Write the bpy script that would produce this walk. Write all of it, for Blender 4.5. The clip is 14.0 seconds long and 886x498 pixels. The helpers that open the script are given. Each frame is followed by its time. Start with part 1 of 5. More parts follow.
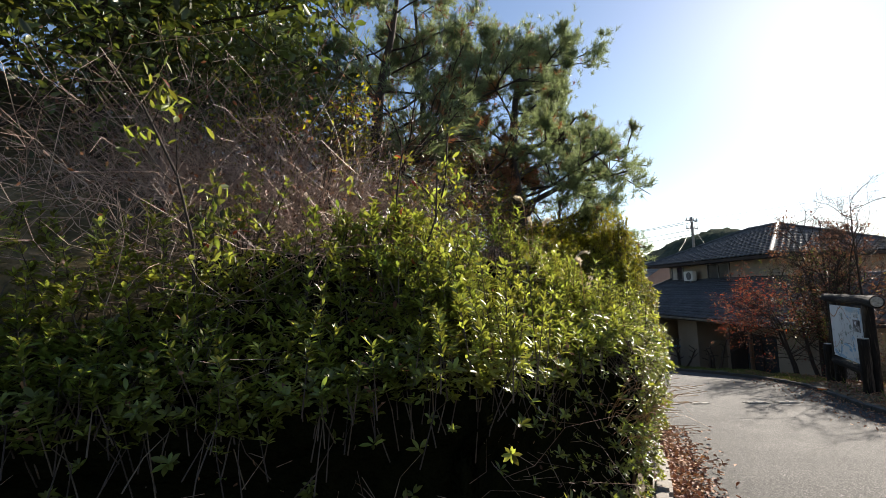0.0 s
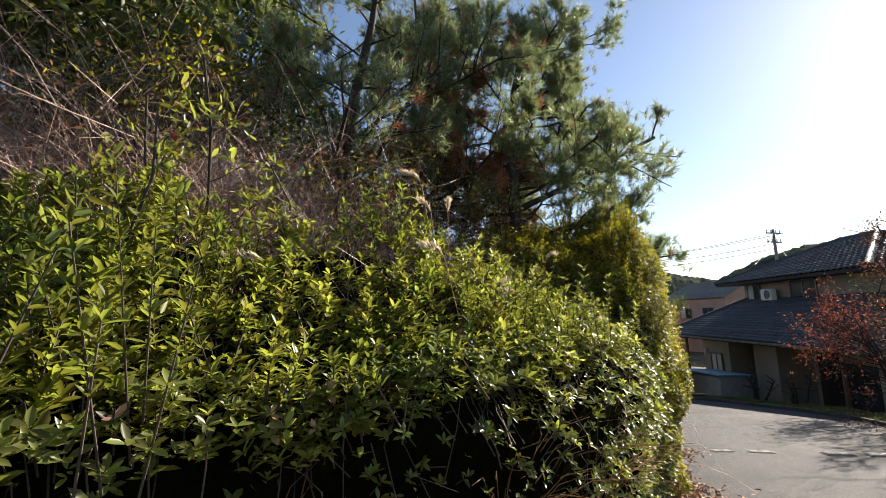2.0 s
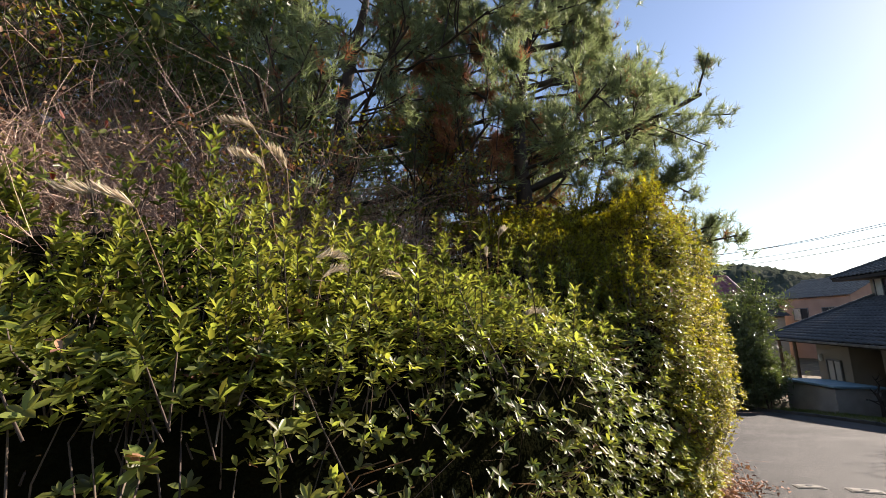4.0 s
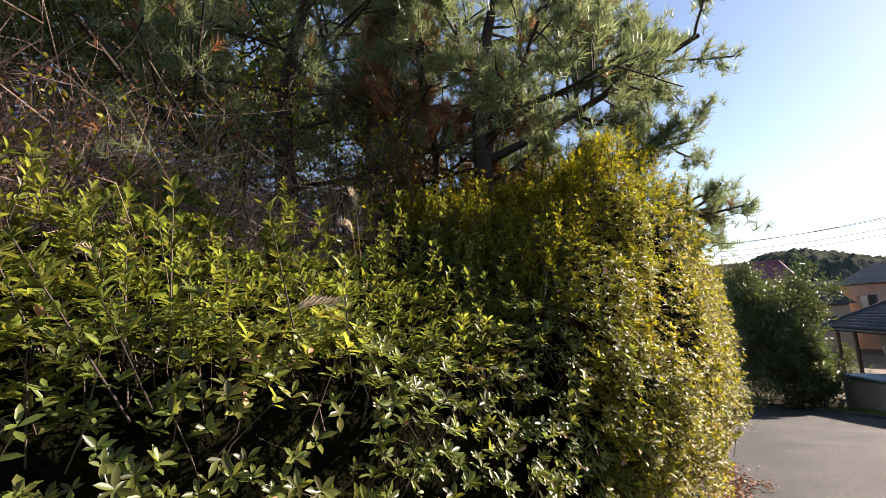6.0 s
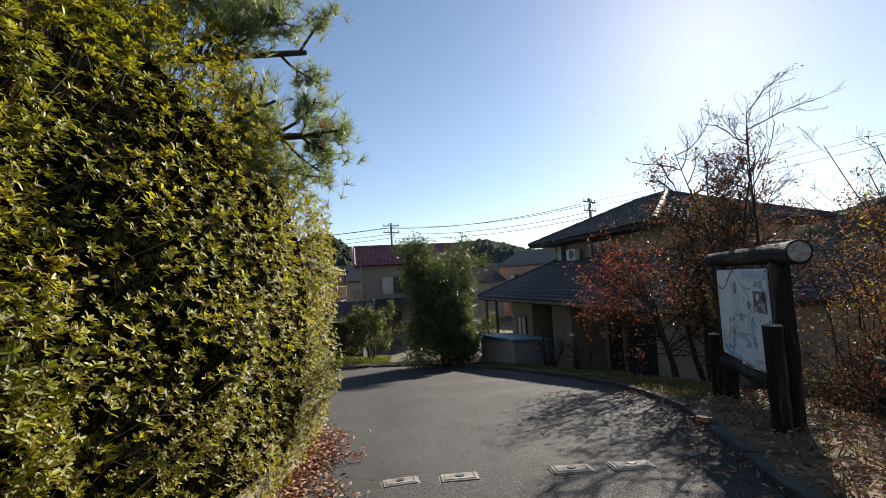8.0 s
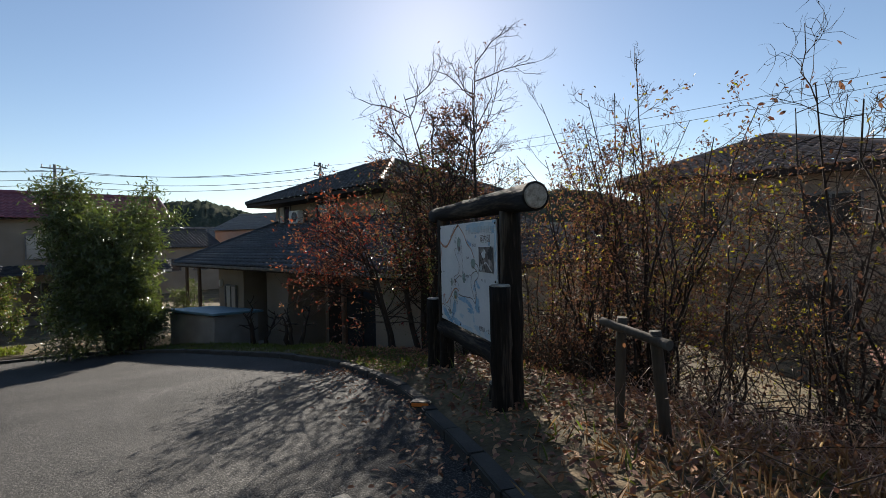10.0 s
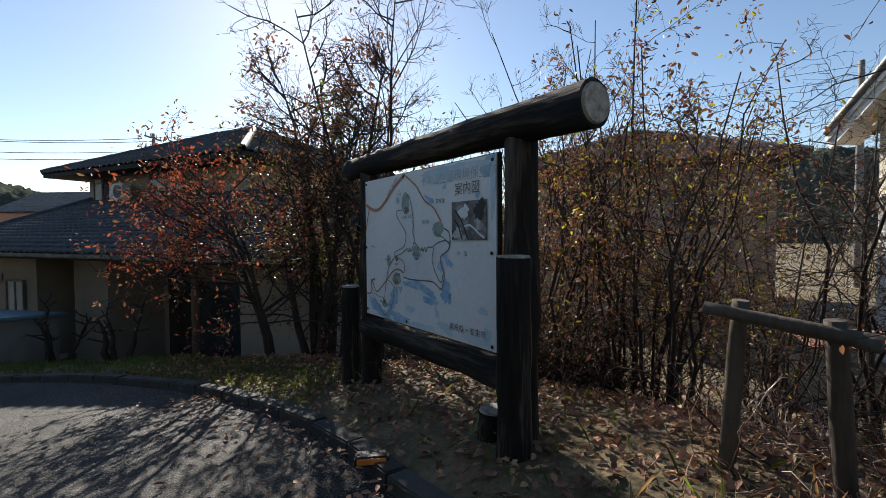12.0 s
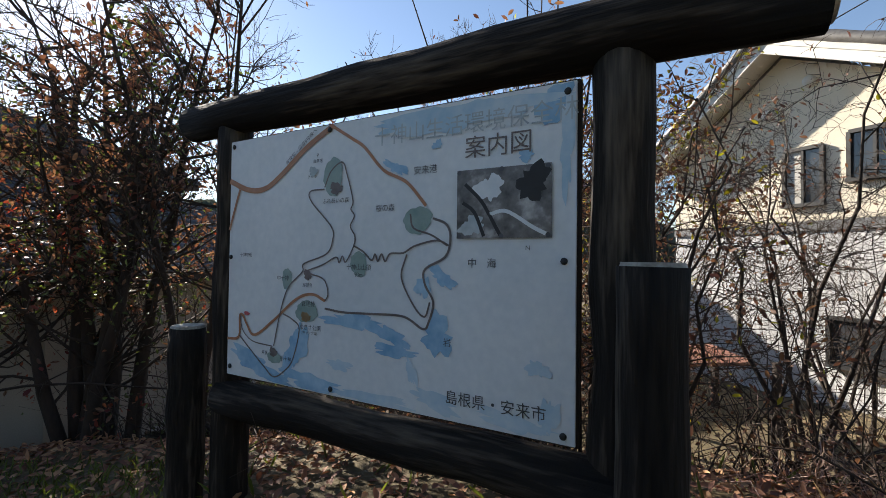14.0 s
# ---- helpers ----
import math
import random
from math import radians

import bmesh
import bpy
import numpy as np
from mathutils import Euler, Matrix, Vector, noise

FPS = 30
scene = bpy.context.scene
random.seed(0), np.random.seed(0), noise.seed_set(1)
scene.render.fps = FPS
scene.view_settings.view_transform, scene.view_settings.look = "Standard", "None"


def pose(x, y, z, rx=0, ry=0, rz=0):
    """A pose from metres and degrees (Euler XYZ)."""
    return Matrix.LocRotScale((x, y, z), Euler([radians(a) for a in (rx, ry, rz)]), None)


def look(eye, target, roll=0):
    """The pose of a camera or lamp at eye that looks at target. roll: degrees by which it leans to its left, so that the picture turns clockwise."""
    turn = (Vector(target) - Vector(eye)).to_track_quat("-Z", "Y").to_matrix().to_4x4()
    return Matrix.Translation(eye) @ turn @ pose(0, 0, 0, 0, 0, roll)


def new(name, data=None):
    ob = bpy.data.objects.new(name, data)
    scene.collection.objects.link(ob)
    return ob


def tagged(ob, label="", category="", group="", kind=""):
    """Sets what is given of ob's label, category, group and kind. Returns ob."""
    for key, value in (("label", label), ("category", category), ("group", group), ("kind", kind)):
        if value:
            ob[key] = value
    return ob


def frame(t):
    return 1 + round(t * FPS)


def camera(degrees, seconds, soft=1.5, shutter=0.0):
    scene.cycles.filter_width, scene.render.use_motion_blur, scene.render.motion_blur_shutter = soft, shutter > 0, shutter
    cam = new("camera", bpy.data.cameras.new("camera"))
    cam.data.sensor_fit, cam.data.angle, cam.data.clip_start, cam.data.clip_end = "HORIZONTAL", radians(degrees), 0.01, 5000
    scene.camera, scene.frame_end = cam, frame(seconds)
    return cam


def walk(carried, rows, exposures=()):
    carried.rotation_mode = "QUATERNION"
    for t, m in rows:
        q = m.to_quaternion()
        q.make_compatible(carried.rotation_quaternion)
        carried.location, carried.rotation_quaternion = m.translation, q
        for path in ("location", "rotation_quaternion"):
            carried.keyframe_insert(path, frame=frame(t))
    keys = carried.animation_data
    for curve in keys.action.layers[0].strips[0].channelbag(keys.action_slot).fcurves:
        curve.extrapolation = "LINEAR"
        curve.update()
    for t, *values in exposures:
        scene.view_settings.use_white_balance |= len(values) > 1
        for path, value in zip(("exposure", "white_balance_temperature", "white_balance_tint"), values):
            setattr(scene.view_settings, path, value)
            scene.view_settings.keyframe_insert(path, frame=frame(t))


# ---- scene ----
cam = camera(88.2, 14.0, soft=0.5)
METRES, EYE, TILT, LEAN, TURN = 13.0, 1.5, 0.0, 0.0, 0.0
ROWS = [
    (0.0, 0.0, 0.0, 0.0, 0.19, 5.27, 2.1),
    (0.5, 0.0308, 0.0219, -0.0033, 1.77, 5.95, 2.18),
    (1.0, 0.0574, 0.0447, -0.0051, 3.54, 6.79, 2.11),
    (1.5, 0.0794, 0.0712, -0.0081, 6.24, 7.9, 2.18),
    (2.0, 0.1012, 0.0949, -0.0104, 8.35, 8.4, 2.15),
    (2.5, 0.124, 0.1234, -0.0156, 10.64, 9.27, 2.15),
    (3.0, 0.1486, 0.1484, -0.0185, 12.92, 9.48, 2.22),
    (5.5, 0.2219, 0.2442, -0.021, 25.22, 9.32, 3.38),
    (6.0, 0.2422, 0.2772, -0.0231, 24.43, 8.89, 3.33),
    (6.5, 0.2631, 0.3099, -0.0295, 18.75, 7.79, 3.37),
    (7.0, 0.292, 0.3472, -0.039, 9.05, 6.45, 3.33),
    (7.5, 0.3217, 0.3792, -0.0455, -0.51, 5.22, 3.13),
    (8.0, 0.3444, 0.411, -0.0509, -8.7, 4.13, 2.94),
    (8.5, 0.3662, 0.4444, -0.0578, -19.7, 2.78, 2.59),
    (9.0, 0.3907, 0.4754, -0.0609, -29.04, 1.21, 2.1),
    (11.5, 0.4797, 0.6461, -0.0876, -54.22, -2.05, 0.69),
    (12.0, 0.4915, 0.6808, -0.0916, -59.03, -1.94, 0.44),
    (12.5, 0.5042, 0.7106, -0.0936, -64.44, -1.18, 0.21),
    (13.0, 0.5215, 0.7421, -0.0951, -71.09, -0.4, -0.11),
    (13.5, 0.5416, 0.7701, -0.0976, -77.97, 0.46, -0.43),
    (14.0, 0.5701, 0.7935, -0.101, -84.03, 1.2, -0.68),
]
EXPOSURES = [(0.0, 1.18, 6700, 12), (2.0, 1.28, 6750, 14), (3.2, 1.3, 6850, 16), (5.5, 1.55, 7000, 20), (6.5, 1.5, 7000, 19), (7.5, 1.14, 6750, 14), (9.0, 0.78, 6600, 11), (11.5, 1.0, 6550, 11), (12.5, 1.15, 6550, 11), (14.0, 1.45, 6700, 12)]
walk(cam, [(t, pose(0, 0, EYE, TILT, LEAN, TURN) @ pose(METRES * x, METRES * y, METRES * z, 90 + pitch, roll, yaw)) for t, x, y, z, yaw, pitch, roll in ROWS], EXPOSURES)

# ---- light ----
SUN_AZ, SUN_EL = 41.0, 26.5          # degrees right of +y, degrees above the horizon
world = bpy.data.worlds.new("sky")
scene.world = world
world.use_nodes = True
wn = world.node_tree.nodes
sky = wn.new("ShaderNodeTexSky")
sky.sky_type, sky.sun_disc = "NISHITA", False
sky.sun_elevation, sky.sun_rotation = radians(SUN_EL), radians(SUN_AZ)
sky.altitude, sky.air_density, sky.dust_density, sky.ozone_density = 50, 1.0, 0.2, 2.0
wn["Background"].inputs["Strength"].default_value = 0.07
world.node_tree.links.new(sky.outputs["Color"], wn["Background"].inputs["Color"])
sun_data = bpy.data.lights.new("sun", "SUN")
sun_data.energy, sun_data.angle, sun_data.color = 5.0, radians(0.53), (1.0, 0.93, 0.82)
sun = new("sun", sun_data)
az, el = radians(SUN_AZ), radians(SUN_EL)
TO_SUN = Vector((math.sin(az) * math.cos(el), math.cos(az) * math.cos(el), math.sin(el)))
sun.matrix_world = look(TO_SUN * 60, (0, 0, 0))


# ---- materials ----
def mat(name, a, b=None, rough=0.6, scale=3.0, fine=40.0, bump=0.3, metal=0.0, island=0.0, through_light=0.0,
        third=None, spec=0.5, stretch=(1, 1, 1), per_object=0.0, bump_dist=0.01, glow=None):
    """A surface whose colour wanders between a and b at two scales; island: brightness spread leaf by leaf."""
    m = bpy.data.materials.new(name)
    m.use_nodes = True
    nt = m.node_tree
    n, link = nt.nodes, nt.links.new
    bsdf = n["Principled BSDF"]
    co = n.new("ShaderNodeTexCoord")
    mp = n.new("ShaderNodeMapping")
    mp.inputs["Scale"].default_value = stretch
    link(co.outputs["Object"], mp.inputs["Vector"])
    n1, n2 = n.new("ShaderNodeTexNoise"), n.new("ShaderNodeTexNoise")
    n1.inputs["Scale"].default_value, n1.inputs["Detail"].default_value = scale, 5
    n2.inputs["Scale"].default_value, n2.inputs["Detail"].default_value = fine, 3
    link(mp.outputs["Vector"], n1.inputs["Vector"])
    link(mp.outputs["Vector"], n2.inputs["Vector"])
    add = n.new("ShaderNodeMath")
    add.operation = "MULTIPLY_ADD"
    link(n2.outputs["Fac"], add.inputs[0])
    add.inputs[1].default_value = 0.5
    link(n1.outputs["Fac"], add.inputs[2])
    ramp = n.new("ShaderNodeValToRGB")
    ramp.color_ramp.elements[0].position, ramp.color_ramp.elements[1].position = 0.52, 0.98
    ramp.color_ramp.elements[0].color = (*a, 1)
    ramp.color_ramp.elements[1].color = (*(b or a), 1)
    if third:
        e = ramp.color_ramp.elements.new(0.76)
        e.color = (*third, 1)
    link(add.outputs[0], ramp.inputs["Fac"])
    colour = ramp.outputs["Color"]
    if island:
        geo = n.new("ShaderNodeNewGeometry")
        hsv = n.new("ShaderNodeHueSaturation")
        for out_range, key in (((1 - island, 1 + island), "Value"), ((0.5 - 0.05 * island, 0.5 + 0.02 * island), "Hue")):
            r = n.new("ShaderNodeMapRange")
            r.inputs["To Min"].default_value, r.inputs["To Max"].default_value = out_range
            link(geo.outputs["Random Per Island"], r.inputs["Value"])
            link(r.outputs["Result"], hsv.inputs[key])
        link(colour, hsv.inputs["Color"])
        colour = hsv.outputs["Color"]
    if per_object:
        info = n.new("ShaderNodeObjectInfo")
        hsv = n.new("ShaderNodeHueSaturation")
        r = n.new("ShaderNodeMapRange")
        r.inputs["To Min"].default_value, r.inputs["To Max"].default_value = 1 - per_object, 1 + per_object
        link(info.outputs["Random"], r.inputs["Value"])
        link(r.outputs["Result"], hsv.inputs["Value"])
        link(colour, hsv.inputs["Color"])
        colour = hsv.outputs["Color"]
    link(colour, bsdf.inputs["Base Color"])
    rr = n.new("ShaderNodeMapRange")
    rr.inputs["To Min"].default_value, rr.inputs["To Max"].default_value = max(0.02, rough - 0.1), min(1, rough + 0.12)
    link(n2.outputs["Fac"], rr.inputs["Value"])
    link(rr.outputs["Result"], bsdf.inputs["Roughness"])
    bsdf.inputs["Metallic"].default_value = metal
    bsdf.inputs["Specular IOR Level"].default_value = spec
    if bump:
        bp = n.new("ShaderNodeBump")
        bp.inputs["Strength"].default_value, bp.inputs["Distance"].default_value = bump, bump_dist
        link(add.outputs[0], bp.inputs["Height"])
        link(bp.outputs["Normal"], bsdf.inputs["Normal"])
    if through_light:
        tr, mix = n.new("ShaderNodeBsdfTranslucent"), n.new("ShaderNodeMixShader")
        warm = n.new("ShaderNodeMix")
        warm.data_type, warm.blend_type = "RGBA", "MULTIPLY"
        warm.inputs["Factor"].default_value = 1.0
        link(colour, warm.inputs["A"])
        warm.inputs["B"].default_value = (1.75, 1.7, 0.75, 1) if glow is None else (*glow, 1)
        link(warm.outputs["Result"], tr.inputs["Color"])
        mix.inputs["Fac"].default_value = through_light
        link(bsdf.outputs["BSDF"], mix.inputs[1])
        link(tr.outputs["BSDF"], mix.inputs[2])
        link(mix.outputs["Shader"], n["Material Output"].inputs["Surface"])
    return m


M = {}
M["ground"] = mat("soil and litter", (0.07, 0.046, 0.026), (0.22, 0.15, 0.08), 0.95, 1.4, 25, 0.8, third=(0.09, 0.07, 0.03), bump_dist=0.03)
M["asphalt"] = mat("worn asphalt", (0.016, 0.015, 0.014), (0.26, 0.245, 0.225), 0.8, 75.0, 210, 1.0, third=(0.036, 0.034, 0.031), bump_dist=0.008, spec=0.3)
ramp_ = [n for n in M["asphalt"].node_tree.nodes if n.type == "VALTORGB"][0].color_ramp
ramp_.elements[0].position, ramp_.elements[1].position, ramp_.elements[2].position = 0.6, 0.78, 0.96


def weathered(m, scale, low, high, detail=4):
    """Broad stains over a finished surface: its base colour is multiplied by a slow noise."""
    nt = m.node_tree
    n, link = nt.nodes, nt.links.new
    bsdf = n["Principled BSDF"]
    src = bsdf.inputs["Base Color"].links[0].from_socket
    co, no, r, mx = n.new("ShaderNodeTexCoord"), n.new("ShaderNodeTexNoise"), n.new("ShaderNodeMapRange"), n.new("ShaderNodeMix")
    no.inputs["Scale"].default_value, no.inputs["Detail"].default_value, no.inputs["Distortion"].default_value = scale, detail, 0.6
    link(co.outputs["Object"], no.inputs["Vector"])
    r.inputs["From Min"].default_value, r.inputs["From Max"].default_value = 0.32, 0.68
    r.inputs["To Min"].default_value, r.inputs["To Max"].default_value = low, high
    link(no.outputs["Fac"], r.inputs["Value"])
    mx.data_type, mx.blend_type = "RGBA", "MULTIPLY"
    mx.inputs["Factor"].default_value = 1.0
    link(src, mx.inputs["A"])
    link(r.outputs["Result"], mx.inputs["B"])
    link(mx.outputs["Result"], bsdf.inputs["Base Color"])


weathered(M["asphalt"], 0.7, 0.5, 0.95)
M["kerb"] = mat("kerb concrete", (0.025, 0.023, 0.02), (0.075, 0.07, 0.06), 0.9, 3, 60, 0.5, per_object=0.15)
M["concrete"] = mat("pale concrete", (0.22, 0.21, 0.19), (0.42, 0.4, 0.36), 0.85, 1.2, 60, 0.4)
M["stone"] = mat("edging stone", (0.16, 0.14, 0.12), (0.34, 0.31, 0.27), 0.85, 5, 60, 0.7, per_object=0.2)
M["azalea"] = mat("azalea leaf", (0.085, 0.118, 0.028), (0.22, 0.235, 0.055), 0.36, 2.0, 9, 0.1, island=0.65, through_light=0.5, spec=0.5, glow=(1.7, 1.65, 0.9))
M["azalea_yellow"] = mat("yellow green azalea leaf", (0.12, 0.135, 0.014), (0.3, 0.27, 0.026), 0.46, 1.6, 9, 0.1, island=0.6, through_light=0.42, spec=0.4)
# near-black instead of leaf colour: stands for the shade deep within the hedges
M["hedge_shade"] = mat("near-black hedge shade", (0.003, 0.004, 0.002), (0.009, 0.009, 0.004), 1.0, 8, 40, 1.0, bump_dist=0.05, spec=0.0)
M["twig"] = mat("dry twig", (0.2, 0.125, 0.09), (0.54, 0.38, 0.29), 0.5, 5, 50, 0.2, island=0.5)
M["stem"] = mat("brown stem", (0.035, 0.024, 0.017), (0.12, 0.085, 0.06), 0.85, 5, 50, 0.2, island=0.4)
M["bark"] = mat("dark bark", (0.02, 0.014, 0.01), (0.07, 0.05, 0.038), 0.95, 4, 30, 1.0, stretch=(1, 1, 0.3), bump_dist=0.02)
M["pine_needle"] = mat("pine needle", (0.115, 0.15, 0.08), (0.2, 0.24, 0.14), 0.42, 1.2, 8, 0, island=0.45, through_light=0.52, glow=(1.5, 1.5, 1.05))
M["dead_needle"] = mat("dead pine needle", (0.22, 0.095, 0.045), (0.38, 0.18, 0.09), 0.7, 2, 8, 0, island=0.4, through_light=0.25, glow=(1.3, 1.1, 0.8))
M["dark_leaf"] = mat("dark evergreen leaf", (0.04, 0.064, 0.02), (0.12, 0.15, 0.052), 0.42, 2, 9, 0.1, island=0.5, through_light=0.3)
M["oleander"] = mat("glossy evergreen leaf", (0.05, 0.08, 0.03), (0.11, 0.14, 0.06), 0.34, 2, 9, 0.1, island=0.4, through_light=0.25, spec=0.6)
M["red_leaf"] = mat("red autumn leaf", (0.16, 0.035, 0.02), (0.26, 0.085, 0.045), 0.6, 2, 9, 0.1, island=0.5, through_light=0.35, glow=(1.6, 1.15, 0.8))
M["brown_leaf"] = mat("withered brown leaf", (0.095, 0.05, 0.032), (0.23, 0.13, 0.078), 0.6, 2, 9, 0.1, island=0.5, through_light=0.3, glow=(1.5, 1.2, 0.9))
M["litter"] = mat("fallen leaf", (0.2, 0.09, 0.045), (0.46, 0.26, 0.14), 0.75, 2, 20, 0.2, island=0.5, through_light=0.1, glow=(1.2, 1, 0.8))
M["grass"] = mat("grass blade", (0.06, 0.1, 0.02), (0.14, 0.16, 0.04), 0.5, 2, 9, 0, island=0.5, through_light=0.35)
M["straw"] = mat("dry grass blade", (0.22, 0.13, 0.06), (0.42, 0.29, 0.15), 0.6, 2, 9, 0, island=0.4, through_light=0.35, glow=(1.2, 1.1, 0.9))
M["plume"] = mat("silver grass plume", (0.5, 0.43, 0.33), (0.7, 0.62, 0.5), 0.7, 8, 60, 0, island=0.3, through_light=0.5, glow=(1.2, 1.15, 1.0))
M["log"] = mat("weathered dark log", (0.006, 0.005, 0.004), (0.12, 0.095, 0.07), 0.85, 6, 50, 1.0, stretch=(1, 1, 0.1), bump_dist=0.02, third=(0.022, 0.017, 0.013), spec=0.2)
M["log_flat"] = mat("weathered dark log lying", (0.005, 0.004, 0.003), (0.1, 0.08, 0.06), 0.85, 6, 50, 1.0, stretch=(0.1, 1, 1), bump_dist=0.02, third=(0.018, 0.014, 0.011), spec=0.2)
M["log_pale"] = mat("weathered grey log", (0.035, 0.027, 0.019), (0.11, 0.088, 0.062), 0.85, 5, 45, 0.8, stretch=(1, 1, 0.2), bump_dist=0.01)
M["endgrain"] = mat("cut log end", (0.16, 0.14, 0.11), (0.5, 0.46, 0.4), 0.85, 14, 70, 0.6)
M["board"] = mat("faded map board", (0.62, 0.66, 0.68), (0.78, 0.8, 0.8), 0.45, 1.3, 30, 0.05)
M["blue"] = mat("faded blue print", (0.16, 0.36, 0.56), (0.42, 0.6, 0.72), 0.5, 5, 30, 0.05)
M["pale_blue"] = mat("pale blue print", (0.36, 0.54, 0.66), (0.62, 0.7, 0.74), 0.5, 4, 30, 0.05)
M["ink"] = mat("dark print", (0.03, 0.03, 0.035), (0.09, 0.09, 0.1), 0.5, 9, 40, 0)
M["pale_ink"] = mat("faded grey print", (0.3, 0.36, 0.38), (0.52, 0.56, 0.57), 0.5, 9, 40, 0)
M["orange"] = mat("orange brown print", (0.36, 0.15, 0.07), (0.46, 0.22, 0.12), 0.5, 9, 40, 0)
M["path_ink"] = mat("brown grey print", (0.1, 0.08, 0.075), (0.2, 0.16, 0.15), 0.5, 9, 40, 0)
M["map_green"] = mat("grey green print", (0.2, 0.3, 0.27), (0.32, 0.4, 0.36), 0.5, 9, 40, 0)
M["red_print"] = mat("red print", (0.4, 0.05, 0.07), (0.5, 0.1, 0.1), 0.5, 9, 40, 0)
M["photo"] = mat("weathered photograph", (0.035, 0.032, 0.03), (0.5, 0.48, 0.46), 0.35, 7, 30, 0.1, third=(0.16, 0.145, 0.14))
M["tile_dark"] = mat("dark glazed roof tile", (0.03, 0.031, 0.034), (0.075, 0.077, 0.082), 0.62, 3, 20, 0.2, island=0.2, spec=0.35)
M["tile_red"] = mat("red glazed roof tile", (0.16, 0.045, 0.06), (0.25, 0.08, 0.1), 0.35, 3, 20, 0.2, island=0.2)
M["tile_grey"] = mat("grey roof tile", (0.09, 0.085, 0.08), (0.19, 0.18, 0.165), 0.45, 3, 20, 0.2, island=0.2)
M["tile_brown"] = mat("brown roof tile", (0.17, 0.11, 0.08), (0.3, 0.2, 0.15), 0.5, 3, 20, 0.2, island=0.2)
M["plaster"] = mat("beige plaster", (0.24, 0.2, 0.155), (0.34, 0.29, 0.23), 0.9, 0.8, 60, 0.3)
M["plaster_pink"] = mat("dull pink plaster", (0.3, 0.19, 0.15), (0.4, 0.27, 0.22), 0.9, 0.8, 60, 0.3)
M["white"] = mat("white painted wall", (0.66, 0.65, 0.6), (0.8, 0.78, 0.72), 0.75, 0.7, 40, 0.15)
M["cream"] = mat("cream siding", (0.7, 0.63, 0.5), (0.8, 0.73, 0.6), 0.7, 0.6, 40, 0.15)
M["tin"] = mat("grey corrugated sheet", (0.42, 0.42, 0.42), (0.56, 0.56, 0.55), 0.7, 0.6, 30, 0.15)
M["dark_wood"] = mat("charred wood boards", (0.018, 0.013, 0.011), (0.05, 0.036, 0.03), 0.9, 3, 30, 0.4, stretch=(1, 1, 0.2))
M["wood"] = mat("brown timber", (0.09, 0.055, 0.035), (0.18, 0.115, 0.075), 0.8, 4, 30, 0.3, stretch=(1, 1, 0.2))
M["metal"] = mat("dull metal", (0.12, 0.12, 0.12), (0.25, 0.25, 0.25), 0.45, 4, 40, 0.1, metal=0.6)
M["ac"] = mat("ivory enamel", (0.6, 0.58, 0.53), (0.7, 0.68, 0.62), 0.45, 3, 40, 0.05)
M["black"] = mat("dull black", (0.01, 0.01, 0.01), (0.025, 0.025, 0.025), 0.6, 5, 40, 0.1)
M["teal"] = mat("blue sheet roof", (0.1, 0.2, 0.25), (0.18, 0.3, 0.35), 0.5, 3, 30, 0.1)
M["rust"] = mat("rusty red sheet", (0.18, 0.07, 0.045), (0.28, 0.13, 0.085), 0.7, 3, 30, 0.2)
M["reflector"] = mat("orange reflector", (0.7, 0.18, 0.03), (0.8, 0.25, 0.05), 0.35, 5, 40, 0.1)
M["pole"] = mat("pole concrete", (0.15, 0.14, 0.13), (0.24, 0.23, 0.21), 0.85, 3, 40, 0.2)
M["wire"] = mat("cable", (0.02, 0.02, 0.02), (0.04, 0.04, 0.04), 0.6, 3, 40, 0)
M["hill"] = mat("wooded hill", (0.035, 0.045, 0.035), (0.11, 0.11, 0.085), 0.95, 0.05, 0.5, 1.0, third=(0.06, 0.07, 0.052), bump_dist=1.5, spec=0.0)
M["glass"] = mat("window glass", (0.03, 0.035, 0.04), (0.05, 0.055, 0.06), 0.08, 2, 10, 0.02, spec=0.8)
M["curtain"] = mat("pale curtain behind glass", (0.4, 0.38, 0.34), (0.55, 0.53, 0.48), 0.35, 3, 20, 0.1)
M["lid"] = mat("pale meter lid", (0.12, 0.11, 0.095), (0.32, 0.3, 0.26), 0.9, 7, 60, 0.5)


# ---- builders ----
def thing(name, loc, label, category, rz=0.0, group="", kind=""):
    ob = new(name)
    ob.matrix_basis = pose(*loc, 0, 0, rz)
    return tagged(ob, label, category, group, kind)


def finish(name, me, material, parent, label="", smooth=False):
    if material:
        me.materials.append(M[material])
    if smooth:
        me.polygons.foreach_set("use_smooth", [True] * len(me.polygons))
    ob = new(name, me)
    if parent:
        ob.parent = parent
    return tagged(ob, label)


def part(name, bm, material, parent, label="", smooth=False):
    me = bpy.data.meshes.new(name)
    bm.to_mesh(me)
    bm.free()
    return finish(name, me, material, parent, label, smooth)


